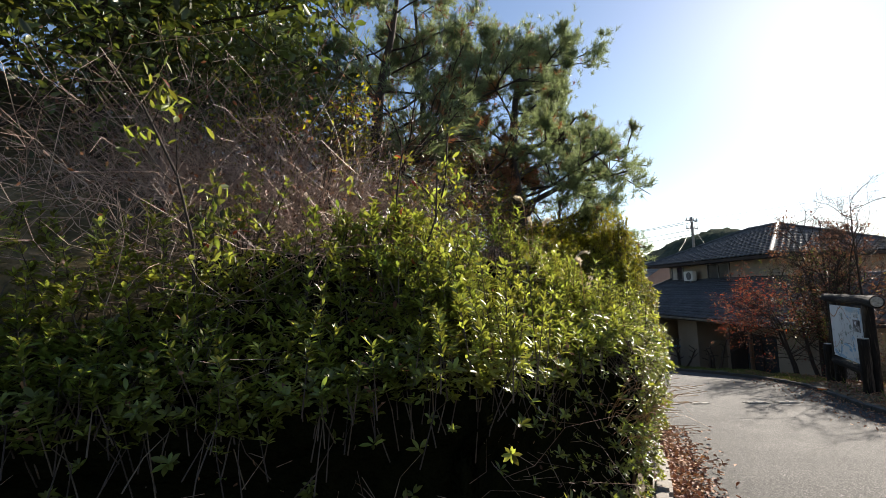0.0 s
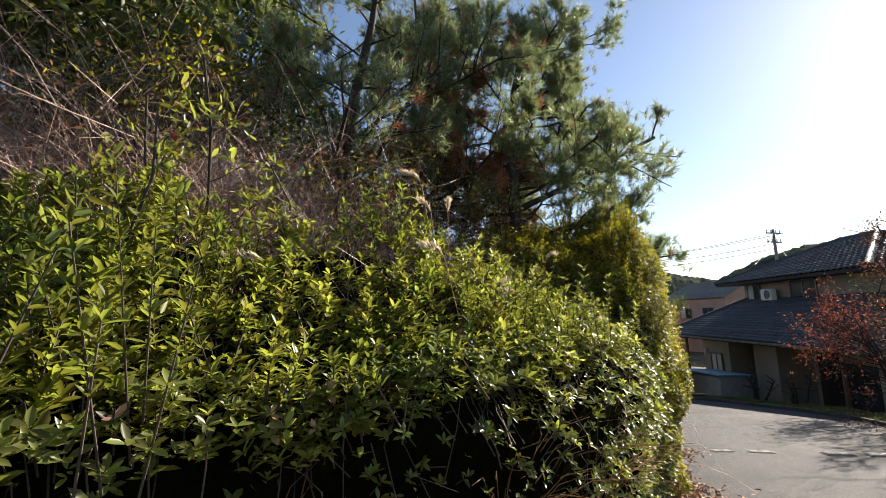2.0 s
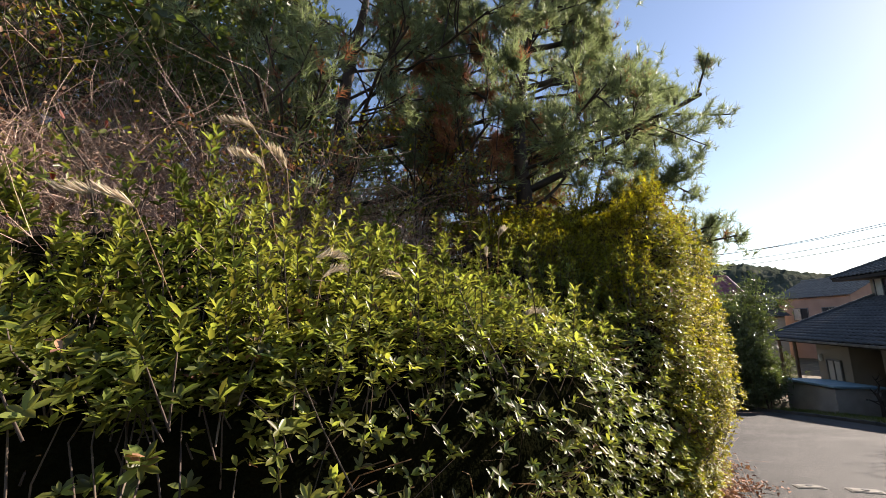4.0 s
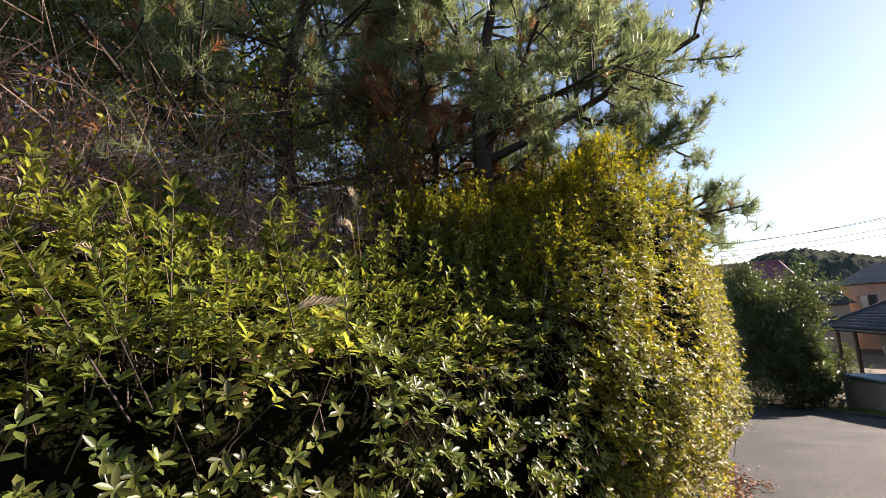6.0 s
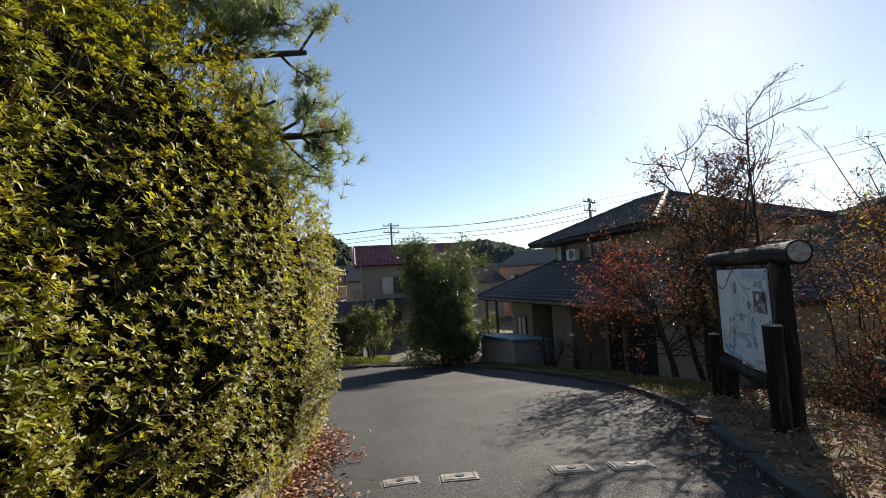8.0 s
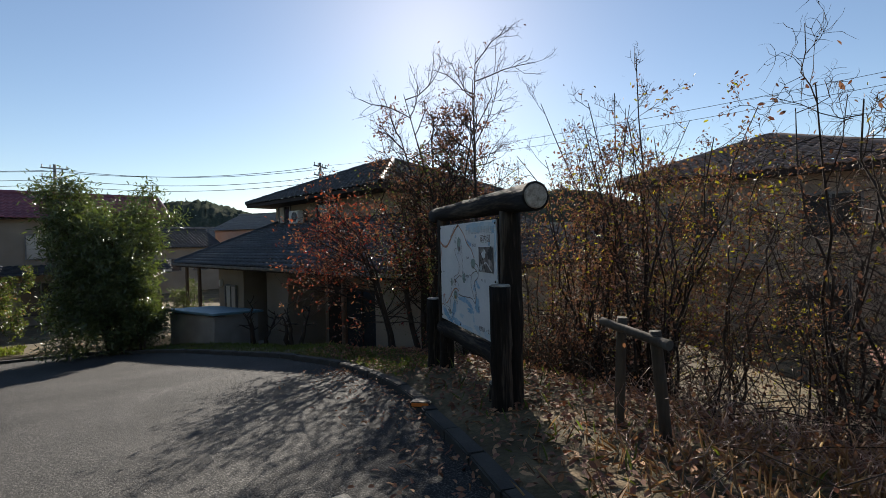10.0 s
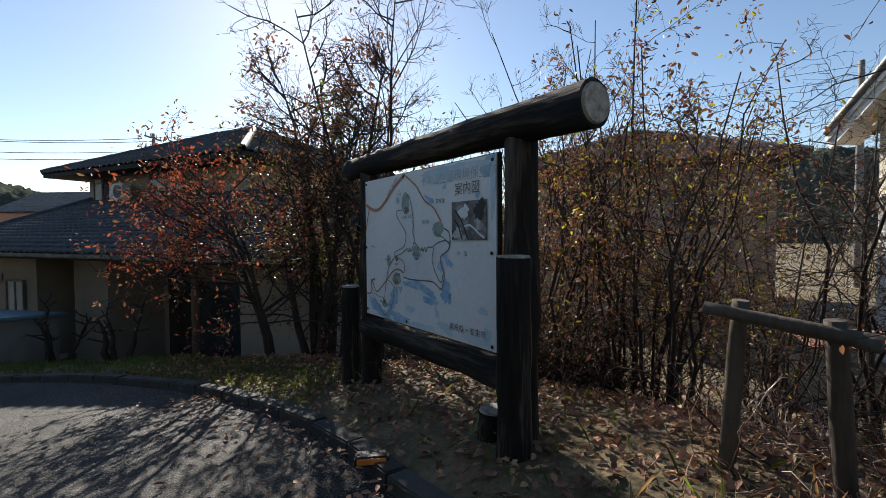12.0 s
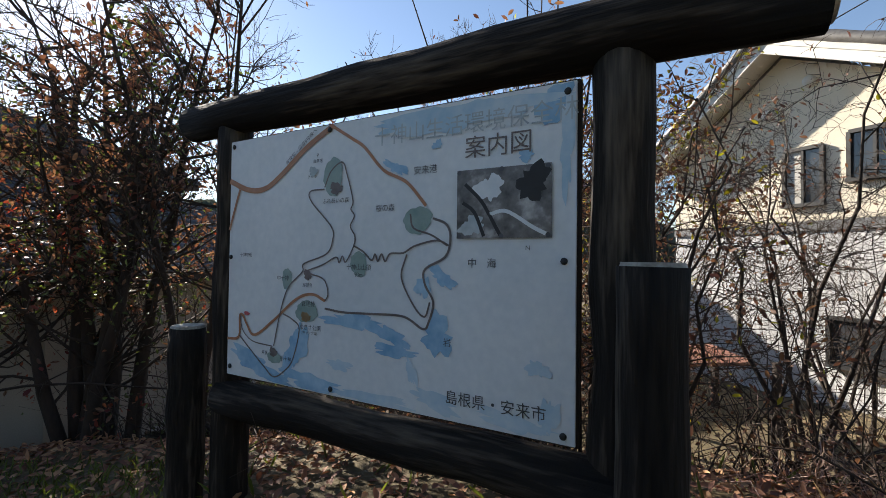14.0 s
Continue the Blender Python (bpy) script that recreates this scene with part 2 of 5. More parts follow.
def part_np(name, V, F, material, parent, label="", smooth=False):
    """One mesh from arrays: V (n, 3), F (m, 3 or 4)."""
    me = bpy.data.meshes.new(name)
    V, F = np.asarray(V, dtype=np.float32), np.asarray(F, dtype=np.int32)
    k = F.shape[1]
    me.vertices.add(len(V))
    me.vertices.foreach_set("co", V.ravel())
    me.loops.add(F.size)
    me.loops.foreach_set("vertex_index", F.ravel())
    me.polygons.add(len(F))
    me.polygons.foreach_set("loop_start", np.arange(0, F.size, k, dtype=np.int32))
    me.update(calc_edges=True)
    return finish(name, me, material, parent, label, smooth)


def join_np(parts):
    V, F, o = [], [], 0
    for v, f in parts:
        V.append(v)
        F.append(f + o)
        o += len(v)
    return np.concatenate(V), np.concatenate(F)


def box(bm, c, s, bevel=0.0, rz=0.0, rx=0.0, ry=0.0):
    m = pose(*c, rx, ry, rz) @ Matrix.Diagonal((*s, 1))
    made = bmesh.ops.create_cube(bm, size=1, matrix=m)["verts"]
    if bevel:
        edges = list({e for v in made for e in v.link_edges})
        bmesh.ops.bevel(bm, geom=edges, offset=bevel, segments=2, affect="EDGES")
    return bm


def boxes(items, bevel=0.0):
    bm = bmesh.new()
    for c, s in items:
        box(bm, c, s, bevel)
    return bm


def unit(v):
    return v / (np.linalg.norm(v, axis=-1, keepdims=True) + 1e-9)


def tubes(P, R, sides=4):
    """Tubes along polylines P (n, k, 3) with radii R (n, k)."""
    P, R = np.asarray(P, float), np.asarray(R, float)
    n, k, _ = P.shape
    T = np.empty_like(P)
    T[:, 1:-1] = P[:, 2:] - P[:, :-2]
    T[:, 0], T[:, -1] = P[:, 1] - P[:, 0], P[:, -1] - P[:, -2]
    T = unit(T)
    ref = np.where(np.abs(T[..., 2:3]) > 0.9, np.array([1.0, 0, 0]), np.array([0, 0, 1.0]))
    A = unit(np.cross(T, ref))
    B = np.cross(T, A)
    ang = np.arange(sides) * 2 * np.pi / sides
    ring = A[:, :, None] * np.cos(ang)[None, None, :, None] + B[:, :, None] * np.sin(ang)[None, None, :, None]
    V = (P[:, :, None] + ring * R[:, :, None, None]).reshape(-1, 3)
    i, j, s = np.meshgrid(np.arange(n), np.arange(k - 1), np.arange(sides), indexing="ij")
    a = (i * k + j) * sides + s
    b = (i * k + j) * sides + (s + 1) % sides
    F = np.stack([a, b, b + sides, a + sides], -1).reshape(-1, 4)
    return V, F


def leaves(P, D, N, L, W, fold=0.3, droop=0.12):
    """Folded pointed leaves: base P, direction D, upper side N, length L, width W."""
    D = unit(D)
    S = unit(np.cross(D, N))
    U = np.cross(S, D)
    L, W = np.broadcast_to(L, len(P))[:, None], np.broadcast_to(W, len(P))[:, None]
    side = lambda f, w, s: P + D * L * f + S * s * W * 0.5 * w + U * (fold * W * 0.5 * w - droop * L * f * f)
    tip = P + D * L - U * droop * L
    V = np.stack([P, side(0.35, 0.85, 1), side(0.7, 0.9, 1), tip, side(0.7, 0.9, -1), side(0.35, 0.85, -1)], 1).reshape(-1, 3)
    o = np.arange(len(P))[:, None] * 6
    F = np.concatenate([o + np.array([[0, 1, 2, 3]]), o + np.array([[0, 3, 4, 5]])], 1).reshape(-1, 4)
    return V, F


def any_dirs(rng, n):
    return unit(rng.normal(size=(n, 3)))


def whorls(rng, P, N, count, L, W, low=0.5, high=1.35):
    """Rosettes of leaves round the axis N at each point P."""
    n = len(P)
    N = unit(N)
    ref = unit(np.cross(N, any_dirs(rng, n)))
    oth = np.cross(N, ref)
    P2, N2 = np.repeat(P, count, 0), np.repeat(N, count, 0)
    phi = (np.tile(np.arange(count) * 2.4, n) + np.repeat(rng.uniform(0, 6.28, n), count))[:, None]
    rad = np.repeat(ref, count, 0) * np.cos(phi) + np.repeat(oth, count, 0) * np.sin(phi)
    e = rng.uniform(low, high, (len(P2), 1))
    D = N2 * np.cos(e) + rad * np.sin(e)
    U = N2 * np.sin(e) - rad * np.cos(e)
    size = rng.uniform(0.65, 1.15, len(P2)) * np.repeat(rng.uniform(0.75, 1.2, n), count)
    return leaves(P2 + N2 * rng.uniform(-0.012, 0.012, (len(P2), 1)), D, U, L * size, W * size)


def grow(rng, p, d, length, r, depth, kids, out, tips, spread=0.8, up=0.15, wob=0.16, ratio=0.6, k=5, first=0.3):
    """A branch with its side branches; out takes (points, radii), tips the twigs' points and ways."""
    pts, q, way = [np.array(p, float)], np.array(p, float), unit(np.array(d, float))
    for _ in range(k - 1):
        way = unit(way + rng.normal(size=3) * wob + np.array([0, 0, up]) * 0.35)
        q = q + way * length / (k - 1)
        pts.append(q)
    pts = np.array(pts)
    end = r * (0.55 if depth else 0.35)
    out.append((pts, np.linspace(r, end, k)))
    if depth == 0:
        tips.append(pts)
        return
    for i in range(kids[depth - 1] if isinstance(kids, (list, tuple)) else kids):
        f = rng.uniform(first, 1.0)
        j = min(int(f * (k - 1)), k - 2)
        at = pts[j] + (pts[j + 1] - pts[j]) * (f * (k - 1) - j)
        along = unit(pts[j + 1] - pts[j])
        side = unit(np.cross(along, rng.normal(size=3)))
        grow(rng, at, along * (1 - spread * 0.5) + side * spread, length * ratio * rng.uniform(0.7, 1.15) * (1.2 - 0.5 * f),
             max(r * 0.5 * (1.15 - 0.5 * f), 0.0025), depth - 1, kids, out, tips, spread, up, wob, ratio, k, first)


def tree_mesh(out, sides=5):
    return tubes(np.array([o[0] for o in out]), np.array([o[1] for o in out]), sides)


def smooth_line(pts, n):
    """Catmull-Rom through the points."""
    pts = np.array(pts, float)
    q = np.concatenate([[2 * pts[0] - pts[1]], pts, [2 * pts[-1] - pts[-2]]])
    u = np.linspace(0, len(pts) - 1 - 1e-6, n)
    i = u.astype(int)
    f = (u - i)[:, None]
    a, b, c, d = q[i], q[i + 1], q[i + 2], q[i + 3]
    return 0.5 * (2 * b + (c - a) * f + (2 * a - 5 * b + 4 * c - d) * f ** 2 + (3 * b - a - 3 * c + d) * f ** 3)


def nz(x, y, scale, seed=0.0):
    """Cheap smooth noise on arrays, about -1 to 1."""
    x, y = np.asarray(x) * scale + seed, np.asarray(y) * scale - seed * 1.7
    return (np.sin(x * 1.7 + 1.3 * np.sin(y * 1.1)) + np.sin(y * 2.1 + 1.7 * np.sin(x * 0.9 + 2)) + 0.6 * np.sin(x * 3.9 - y * 3.1)) / 2.6


# ---- ground ----
SLOPE = -0.105
RIGHT_Y = np.array([-30, -3, 0.5, 3, 5.5, 7.5, 8.7, 9.3, 10.3, 11.3, 12.6, 14.2, 16.5, 18.1, 20.1, 22.9, 24.4, 25.4, 26.0, 26.3, 26.6])
RIGHT_X = np.array([-22, 0.6, 3.2, 4.9, 6.2, 7.1, 7.55, 7.85, 8.3, 8.75, 9.1, 9.3, 9.22, 8.85, 8.45, 7.4, 6.4, 5.2, 3.0, -3.0, -14])
LEFT_Y = np.array([-30, -8, -1.5, 0.6, 1.15, 1.45, 1.74, 2.7, 3.4, 5, 7.2, 9, 10.5, 12, 13, 14, 15, 16, 17.0, 26.6])
LEFT_X = np.array([-55, -22, -9.0, -4.0, -1.9, -0.75, 0.4, 1.2, 1.7, 2.4, 3.15, 3.5, 3.7, 3.65, 3.4, 2.8, 1.2, -3, -14, -14.5])


def right_edge(y):
    return np.interp(y, RIGHT_Y, RIGHT_X)


def left_edge(y):
    return np.interp(y, LEFT_Y, LEFT_X)


def road_z(y):
    return SLOPE * np.clip(y, -25, 26.6)


def step01(x):
    x = np.clip(x, 0, 1)
    return x * x * (3 - 2 * x)


def ground_z(x, y):
    x, y = np.asarray(x, float), np.asarray(y, float)
    p = road_z(y)
    run = (left_edge(y + 0.3) - left_edge(y - 0.3)) / 0.6
    dl, dr = (left_edge(y) - x) / np.hypot(1, run), x - right_edge(y)
    low = np.clip(-1.9 - 0.05 * y, -3.4, -0.5)
    wide = np.interp(y, [10, 18], [4.2, 1.9])
    start = np.interp(y, [10, 18], [1.6, 0.9])
    right = p + 0.05 * step01(dr / 0.3) + (low - p) * step01((dr - start) / wide)
    bank = 2.5 * step01((dl - 0.4) / 2.7) + 3.1 * step01((dl - 2.5) / 7.0)
    left = p + bank
    z = np.where(dr > 0, right, np.where(dl > 0, left, p - 0.06))
    far = step01((y - 29.0) / 2.5)
    z = np.where(y > 26.5, p + 0.06 + (np.minimum(low, -3.4) - p) * far, z)
    away = step01((np.hypot(x - 5, y - 10) - 45) / 60)
    z = z * (1 - away) + -4.0 * away
    bumps = 0.04 * nz(x, y, 1.3) + 0.02 * nz(x, y, 4.1, 3)
    return z + np.where((dr > 0.35) | (dl > 0.3) | (y > 26.7), bumps, 0)


fine_x = np.arange(-12, 26, 0.25)
fine_y = np.arange(-12, 40, 0.25)
far_out = np.array([4, 10, 20, 35, 60, 100, 180, 350, 800, 2500.0])
gx = np.concatenate([fine_x[0] - far_out[::-1], fine_x, fine_x[-1] + far_out])
gy = np.concatenate([fine_y[0] - far_out[::-1], fine_y, fine_y[-1] + far_out])
GX, GY = np.meshgrid(gx, gy)
nx_, ny_ = len(gx), len(gy)
idx = np.arange(nx_ * ny_).reshape(ny_, nx_)
tagged(part_np("ground", np.stack([GX, GY, ground_z(GX, GY)], -1).reshape(-1, 3),
               np.stack([idx[:-1, :-1], idx[:-1, 1:], idx[1:, 1:], idx[1:, :-1]], -1).reshape(-1, 4), "ground", None, smooth=True),
       "brown soil with leaf litter on a sloping bank", "ground", kind="structure")

ys = np.concatenate([np.arange(-28, 0, 1.0), np.arange(0, 26.61, 0.2)])
w = np.linspace(0, 1, 33)
lx, rx_ = left_edge(ys)[:, None] - 0.12, right_edge(ys)[:, None]
RX = lx + (rx_ - lx) * w[None]
RY = np.repeat(ys[:, None], 33, 1)
RZ = road_z(RY) + 0.012 * nz(RX, RY, 0.5)
idx = np.arange(RX.size).reshape(RX.shape)
tagged(part_np("road", np.stack([RX, RY, RZ], -1).reshape(-1, 3),
               np.stack([idx[:-1, :-1], idx[:-1, 1:], idx[1:, 1:], idx[1:, :-1]], -1).reshape(-1, 4), "asphalt", None, smooth=True),
       "worn grey asphalt lane sloping downhill", "road", kind="structure")


# ---- kerb and things on the road ----
kerb = thing("kerb", (0, 0, 0), "dark weathered concrete kerb along the lane", "kerb", kind="structure")
kline = smooth_line([(right_edge(y) + 0.07, y) for y in (7.6, 8.7, 9.3, 10.3, 11.3, 12.6, 14.2, 16.5, 18.1, 20.1, 22.9, 24.4, 25.4)] + [(3.0, 26.1), (-3, 26.4), (-12, 26.7)], 1400)
arc = np.concatenate([[0], np.cumsum(np.linalg.norm(np.diff(kline, axis=0), axis=1))])
krng = np.random.default_rng(5)
bm = bmesh.new()
box(bm, (0, 0, 0), (0.597, 0.14, 0.3), 0.012)
kerb_piece = bpy.data.meshes.new("kerb_stone")
bm.to_mesh(kerb_piece)
bm.free()
kerb_piece.materials.append(M["kerb"])
for i in range(int(arc[-1] / 0.6)):
    s0, s1 = i * 0.6, i * 0.6 + 0.6
    a = np.array([np.interp(s0, arc, kline[:, j]) for j in (0, 1)])
    b = np.array([np.interp(s1, arc, kline[:, j]) for j in (0, 1)])
    c, d = (a + b) / 2, b - a
    ob = new("kerb_stone", kerb_piece)
    ob.parent = kerb
    tilt = math.degrees(math.atan2(road_z(b[1]) - road_z(a[1]), np.linalg.norm(d)))
    ob.matrix_basis = pose(c[0], c[1], float(road_z(c[1])) - 0.065 + krng.uniform(-0.008, 0.008), 0, 0, math.degrees(math.atan2(d[1], d[0]))) @ pose(0, 0, 0, 0, -tilt, krng.uniform(-1, 1))

edging = thing("edging", (0, 0, 0), "rough grey stone edging at the foot of the hedge", "edging", kind="structure")
bm = bmesh.new()
box(bm, (0, 0, 0), (0.42, 0.16, 0.34), 0.03)
edge_piece = bpy.data.meshes.new("stone")
bm.to_mesh(edge_piece)
bm.free()
edge_piece.materials.append(M["stone"])
for i in range(30):
    y0 = 1.4 + i * 0.385
    x0, x1 = float(left_edge(y0)) - 0.2, float(left_edge(y0 + 0.38)) - 0.2
    ob = new("stone", edge_piece)
    ob.parent = edging
    ob.matrix_basis = pose((x0 + x1) / 2, y0 + 0.19, float(road_z(y0)) - 0.02 + krng.uniform(-0.02, 0.02), krng.uniform(-2, 2), 6, math.degrees(math.atan2(0.38, x1 - x0)))


def meter_lid(x, y, rz, s, material_label):
    lid = thing("meter_cover", (x, y, float(road_z(y)) + 0.0), material_label, "utility cover", rz, "utility covers in the road")
    lid.rotation_euler.x = math.atan(SLOPE)
    part("frame", box(bmesh.new(), (0, 0, 0.0), (s * 1.5, s, 0.03), 0.02), "lid", lid)
    part("plate", box(bmesh.new(), (0, 0, 0.013), (s * 1.2, s * 0.75, 0.02), 0.015), "lid", lid)
    bm = bmesh.new()
    bmesh.ops.create_cone(bm, cap_ends=True, segments=16, radius1=s * 0.16, radius2=s * 0.16, depth=0.02, matrix=pose(0, 0, 0.02))
    part("knob", bm, "black", lid)
    part("bar", box(bmesh.new(), (s * 0.52, 0, 0.014), (s * 0.08, s * 0.5, 0.022), 0.004), "black", lid)


meter_lid(4.66, 9.84, 4, 0.24, "pale weathered utility cover set in asphalt")
meter_lid(5.22, 9.77, -4, 0.26, "pale weathered utility cover set in asphalt")
meter_lid(6.28, 9.62, -8, 0.27, "pale weathered utility cover set in asphalt")
meter_lid(6.85, 9.54, -8, 0.28, "pale weathered utility cover set in asphalt")
refl = thing("road_reflector", (8.45, 10.59, float(road_z(10.59)) + 0.06), "small orange reflector block on the kerb", "reflector", -52)
part("block", box(bmesh.new(), (0, 0, 0.035), (0.2, 0.1, 0.06), 0.012), "black", refl)
part("lens", box(bmesh.new(), (0, -0.052, 0.04), (0.17, 0.012, 0.035), 0.004), "reflector", refl, "orange plastic lens")


# ---- the map board ----
BX, BY, BZ = 9.38, 10.87, 0.18         # middle of the board
sign = thing("map_board", (BX, BY, float(ground_z(BX, BY))), "faded trail map board in a dark log frame", "sign", -113.9)
ZB = BZ - float(ground_z(BX, BY))      # height of the board's middle above the sign's foot
BW, BH = 1.85, 1.245


def log_bm(p0, p1, r0, r1, seg=20, rings=9, wob=0.012, seed=1):
    rng = np.random.default_rng(seed)
    p0, p1 = np.array(p0, float), np.array(p1, float)
    f = np.linspace(0, 1, rings)
    pts = p0 + (p1 - p0) * f[:, None] + np.concatenate([np.zeros((1, 3)), rng.normal(size=(rings - 2, 3)) * wob * 0.4, np.zeros((1, 3))])
    V, F = tubes(pts[None], (r0 + (r1 - r0) * f + rng.normal(size=rings) * wob * 0.25)[None], seg)
    bm = bmesh.new()
    vs = [bm.verts.new(v) for v in V]
    for q in F:
        bm.faces.new([vs[i] for i in q])
    for ring, flip in ((vs[:seg], True), (vs[-seg:], False)):
        c = bm.faces.new(ring[::-1] if flip else ring)
        inner = bmesh.ops.inset_region(bm, faces=[c], thickness=0.012, depth=0.008)
    bmesh.ops.recalc_face_normals(bm, faces=bm.faces[:])
    return bm


ground_at = lambda x: float(ground_z(BX - 0.405 * x, BY - 0.914 * x)) - float(ground_z(BX, BY))
part("post", log_bm((-1.0, 0.07, ground_at(-1.0) - 0.25), (-1.0, 0.07, ZB + 0.72), 0.1, 0.095, seed=2), "log", sign, smooth=True)
part("post", log_bm((1.06, 0.07, ground_at(1.06) - 0.25), (1.06, 0.07, ZB + 0.72), 0.11, 0.1, seed=3), "log", sign, smooth=True)
part("top_log", log_bm((-1.36, 0.05, ZB + 0.79), (1.6, 0.05, ZB + 0.78), 0.1, 0.125, seed=4, rings=10, wob=0.006), "log_flat", sign, "dark weathered log lying across the posts", smooth=True)
bm = bmesh.new()
bmesh.ops.create_cone(bm, cap_ends=True, segments=20, radius1=0.108, radius2=0.1, depth=0.02, matrix=pose(1.606, 0.05, ZB + 0.78, 0, 90, 0))
part("log_end", bm, "endgrain", sign, "pale cracked end grain")
part("bottom_rail", log_bm((-1.0, 0.03, ZB - 0.76), (1.06, 0.03, ZB - 0.76), 0.1, 0.1, seed=6), "log_flat", sign, smooth=True)
part("backing", box(bmesh.new(), (0, 0.02, ZB), (BW + 0.02, 0.03, BH + 0.02), 0.004), "dark_wood", sign, "dark plywood backing")
panel = part("panel", box(bmesh.new(), (0, -0.004, ZB), (BW, 0.012, BH), 0.002), "board", sign, "white printed sheet with faded blue stains")
FRONT = -0.0125


def on_board(u, v):
    return (u - BW / 2, v)


def ribbon(name, pts, width, material, lift=0.0, n=60, closed=False):
    """A printed line on the board, through (u, v) points from its top left corner."""
    line = smooth_line(pts, n)
    t = unit(np.gradient(line, axis=0))
    s = np.stack([-t[:, 1], t[:, 0]], 1) * width / 2
    V = []
    for q in (line + s, line - s):
        V.append(np.stack([q[:, 0] - BW / 2, np.full(n, FRONT - lift), ZB + BH / 2 - q[:, 1]], 1))
    V = np.concatenate(V)
    i = np.arange(n - 1)
    F = np.stack([i, i + 1, i + 1 + n, i + n], 1)
    return part_np(name, V, F, material, panel)


def blot(name, c, rx, ry, material, lift=0.0, seed=0, rough=0.25, n=36, turn=0.0):
    """A printed patch or stain with an uneven outline."""
    a = np.linspace(0, 2 * np.pi, n, endpoint=False)
    rng = np.random.default_rng(seed)
    r = 1 + rough * (0.5 * np.sin(2 * a + rng.uniform(0, 6)) + 0.35 * np.sin(3 * a + rng.uniform(0, 6)) + 0.3 * np.sin(7 * a + rng.uniform(0, 6)) + 0.25 * np.sin(11 * a + rng.uniform(0, 6)))
    du, dv = rx * r * np.cos(a), ry * r * np.sin(a)
    u = np.clip(c[0] + du * math.cos(turn) - dv * math.sin(turn), 0.004, BW - 0.004)
    v = np.clip(c[1] + du * math.sin(turn) + dv * math.cos(turn), 0.004, BH - 0.004)
    V = np.stack([u - BW / 2, np.full(n, FRONT - lift), ZB + BH / 2 - v], 1)
    V = np.concatenate([V, [[c[0] - BW / 2, FRONT - lift, ZB + BH / 2 - c[1]]]])
    i = np.arange(n)
    return part_np(name, V, np.stack([i, (i + 1) % n, np.full(n, n)], 1), material, panel)


def words(text, c, size, material="ink", turn=0.0, lift=0.0012, space=1.0):
    cu = bpy.data.curves.new("lettering", "FONT")
    cu.body, cu.size, cu.align_x, cu.align_y, cu.space_character = text, size, "CENTER", "CENTER", space
    tmp = bpy.data.objects.new("lettering", cu)
    scene.collection.objects.link(tmp)
    me = bpy.data.meshes.new_from_object(tmp.evaluated_get(bpy.context.evaluated_depsgraph_get()))
    bpy.data.objects.remove(tmp)
    ob = tagged(finish("lettering", me, material, panel), kind="stuff")
    ob.matrix_basis = pose(c[0] - BW / 2, FRONT - lift, ZB + BH / 2 - c[1], 90, turn, 0)
    return ob


for i, (c, rx, ry, k, tu) in enumerate((
        ((0.25, 1.17), 0.2, 0.05, "blue", 0.25), ((0.62, 1.2), 0.2, 0.035, "blue", 0.05), ((0.98, 1.22), 0.25, 0.02, "pale_blue", 0.0),
        ((0.52, 1.06), 0.06, 0.13, "blue", 0.35), ((0.86, 0.9), 0.17, 0.028, "blue", 0.06), ((1.07, 0.94), 0.1, 0.035, "blue", 0.35),
        ((1.1, 1.005), 0.12, 0.022, "blue", 0.0), ((1.31, 0.92), 0.075, 0.07, "blue", 0.5), ((1.33, 0.69), 0.06, 0.03, "blue", 0.5),
        ((1.24, 0.73), 0.03, 0.05, "blue", 0.2), ((1.3, 1.18), 0.12, 0.03, "pale_blue", 0.2), ((1.62, 1.2), 0.16, 0.025, "pale_blue", 0.1),
        ((1.77, 0.07), 0.07, 0.06, "blue", 0.2), ((1.82, 0.2), 0.025, 0.17, "pale_blue", 0.0), ((1.35, 0.05), 0.42, 0.03, "pale_blue", -0.02),
        ((1.1, 0.235), 0.06, 0.022, "blue", 0.5), ((1.3, 0.16), 0.02, 0.02, "blue", 0.0), ((1.76, 1.16), 0.03, 0.07, "pale_blue", 0.2),
        ((1.67, 0.24), 0.03, 0.02, "blue", 0.3), ((1.72, 1.0), 0.04, 0.03, "pale_blue", 0.3), ((0.8, 1.1), 0.08, 0.02, "pale_blue", 0.1),
        ((1.38, 0.06), 0.3, 0.06, "pale_blue", 0.0), ((1.19, 1.08), 0.02, 0.06, "pale_blue", -0.3), ((0.15, 1.13), 0.06, 0.03, "blue", 0.8))):
    blot("stain", c, rx, ry, k, 0.0002 + 0.00002 * i, seed=i + 3, rough=0.45, turn=tu)
for i, (c, rx, ry) in enumerate((((0.745, 0.245), 0.06, 0.085), ((0.904, 0.645), 0.048, 0.055), ((0.454, 0.724), 0.036, 0.05), ((0.59, 0.875), 0.075, 0.05),
                                 ((0.372, 1.115), 0.05, 0.03), ((1.21, 0.46), 0.07, 0.055))):
    blot("map_area", c, rx, ry, "map_green", 0.0008 + 0.00002 * i, seed=i + 40, rough=0.12)
ribbon("map_road", [(0.0, 0.211), (0.149, 0.267), (0.274, 0.272), (0.39, 0.217), (0.565, 0.097), (0.745, 0.006)], 0.028, "orange", 0.0011)
ribbon("map_road", [(0.085, 0.262), (0.05, 0.35), (0.004, 0.476)], 0.016, "orange", 0.00105)
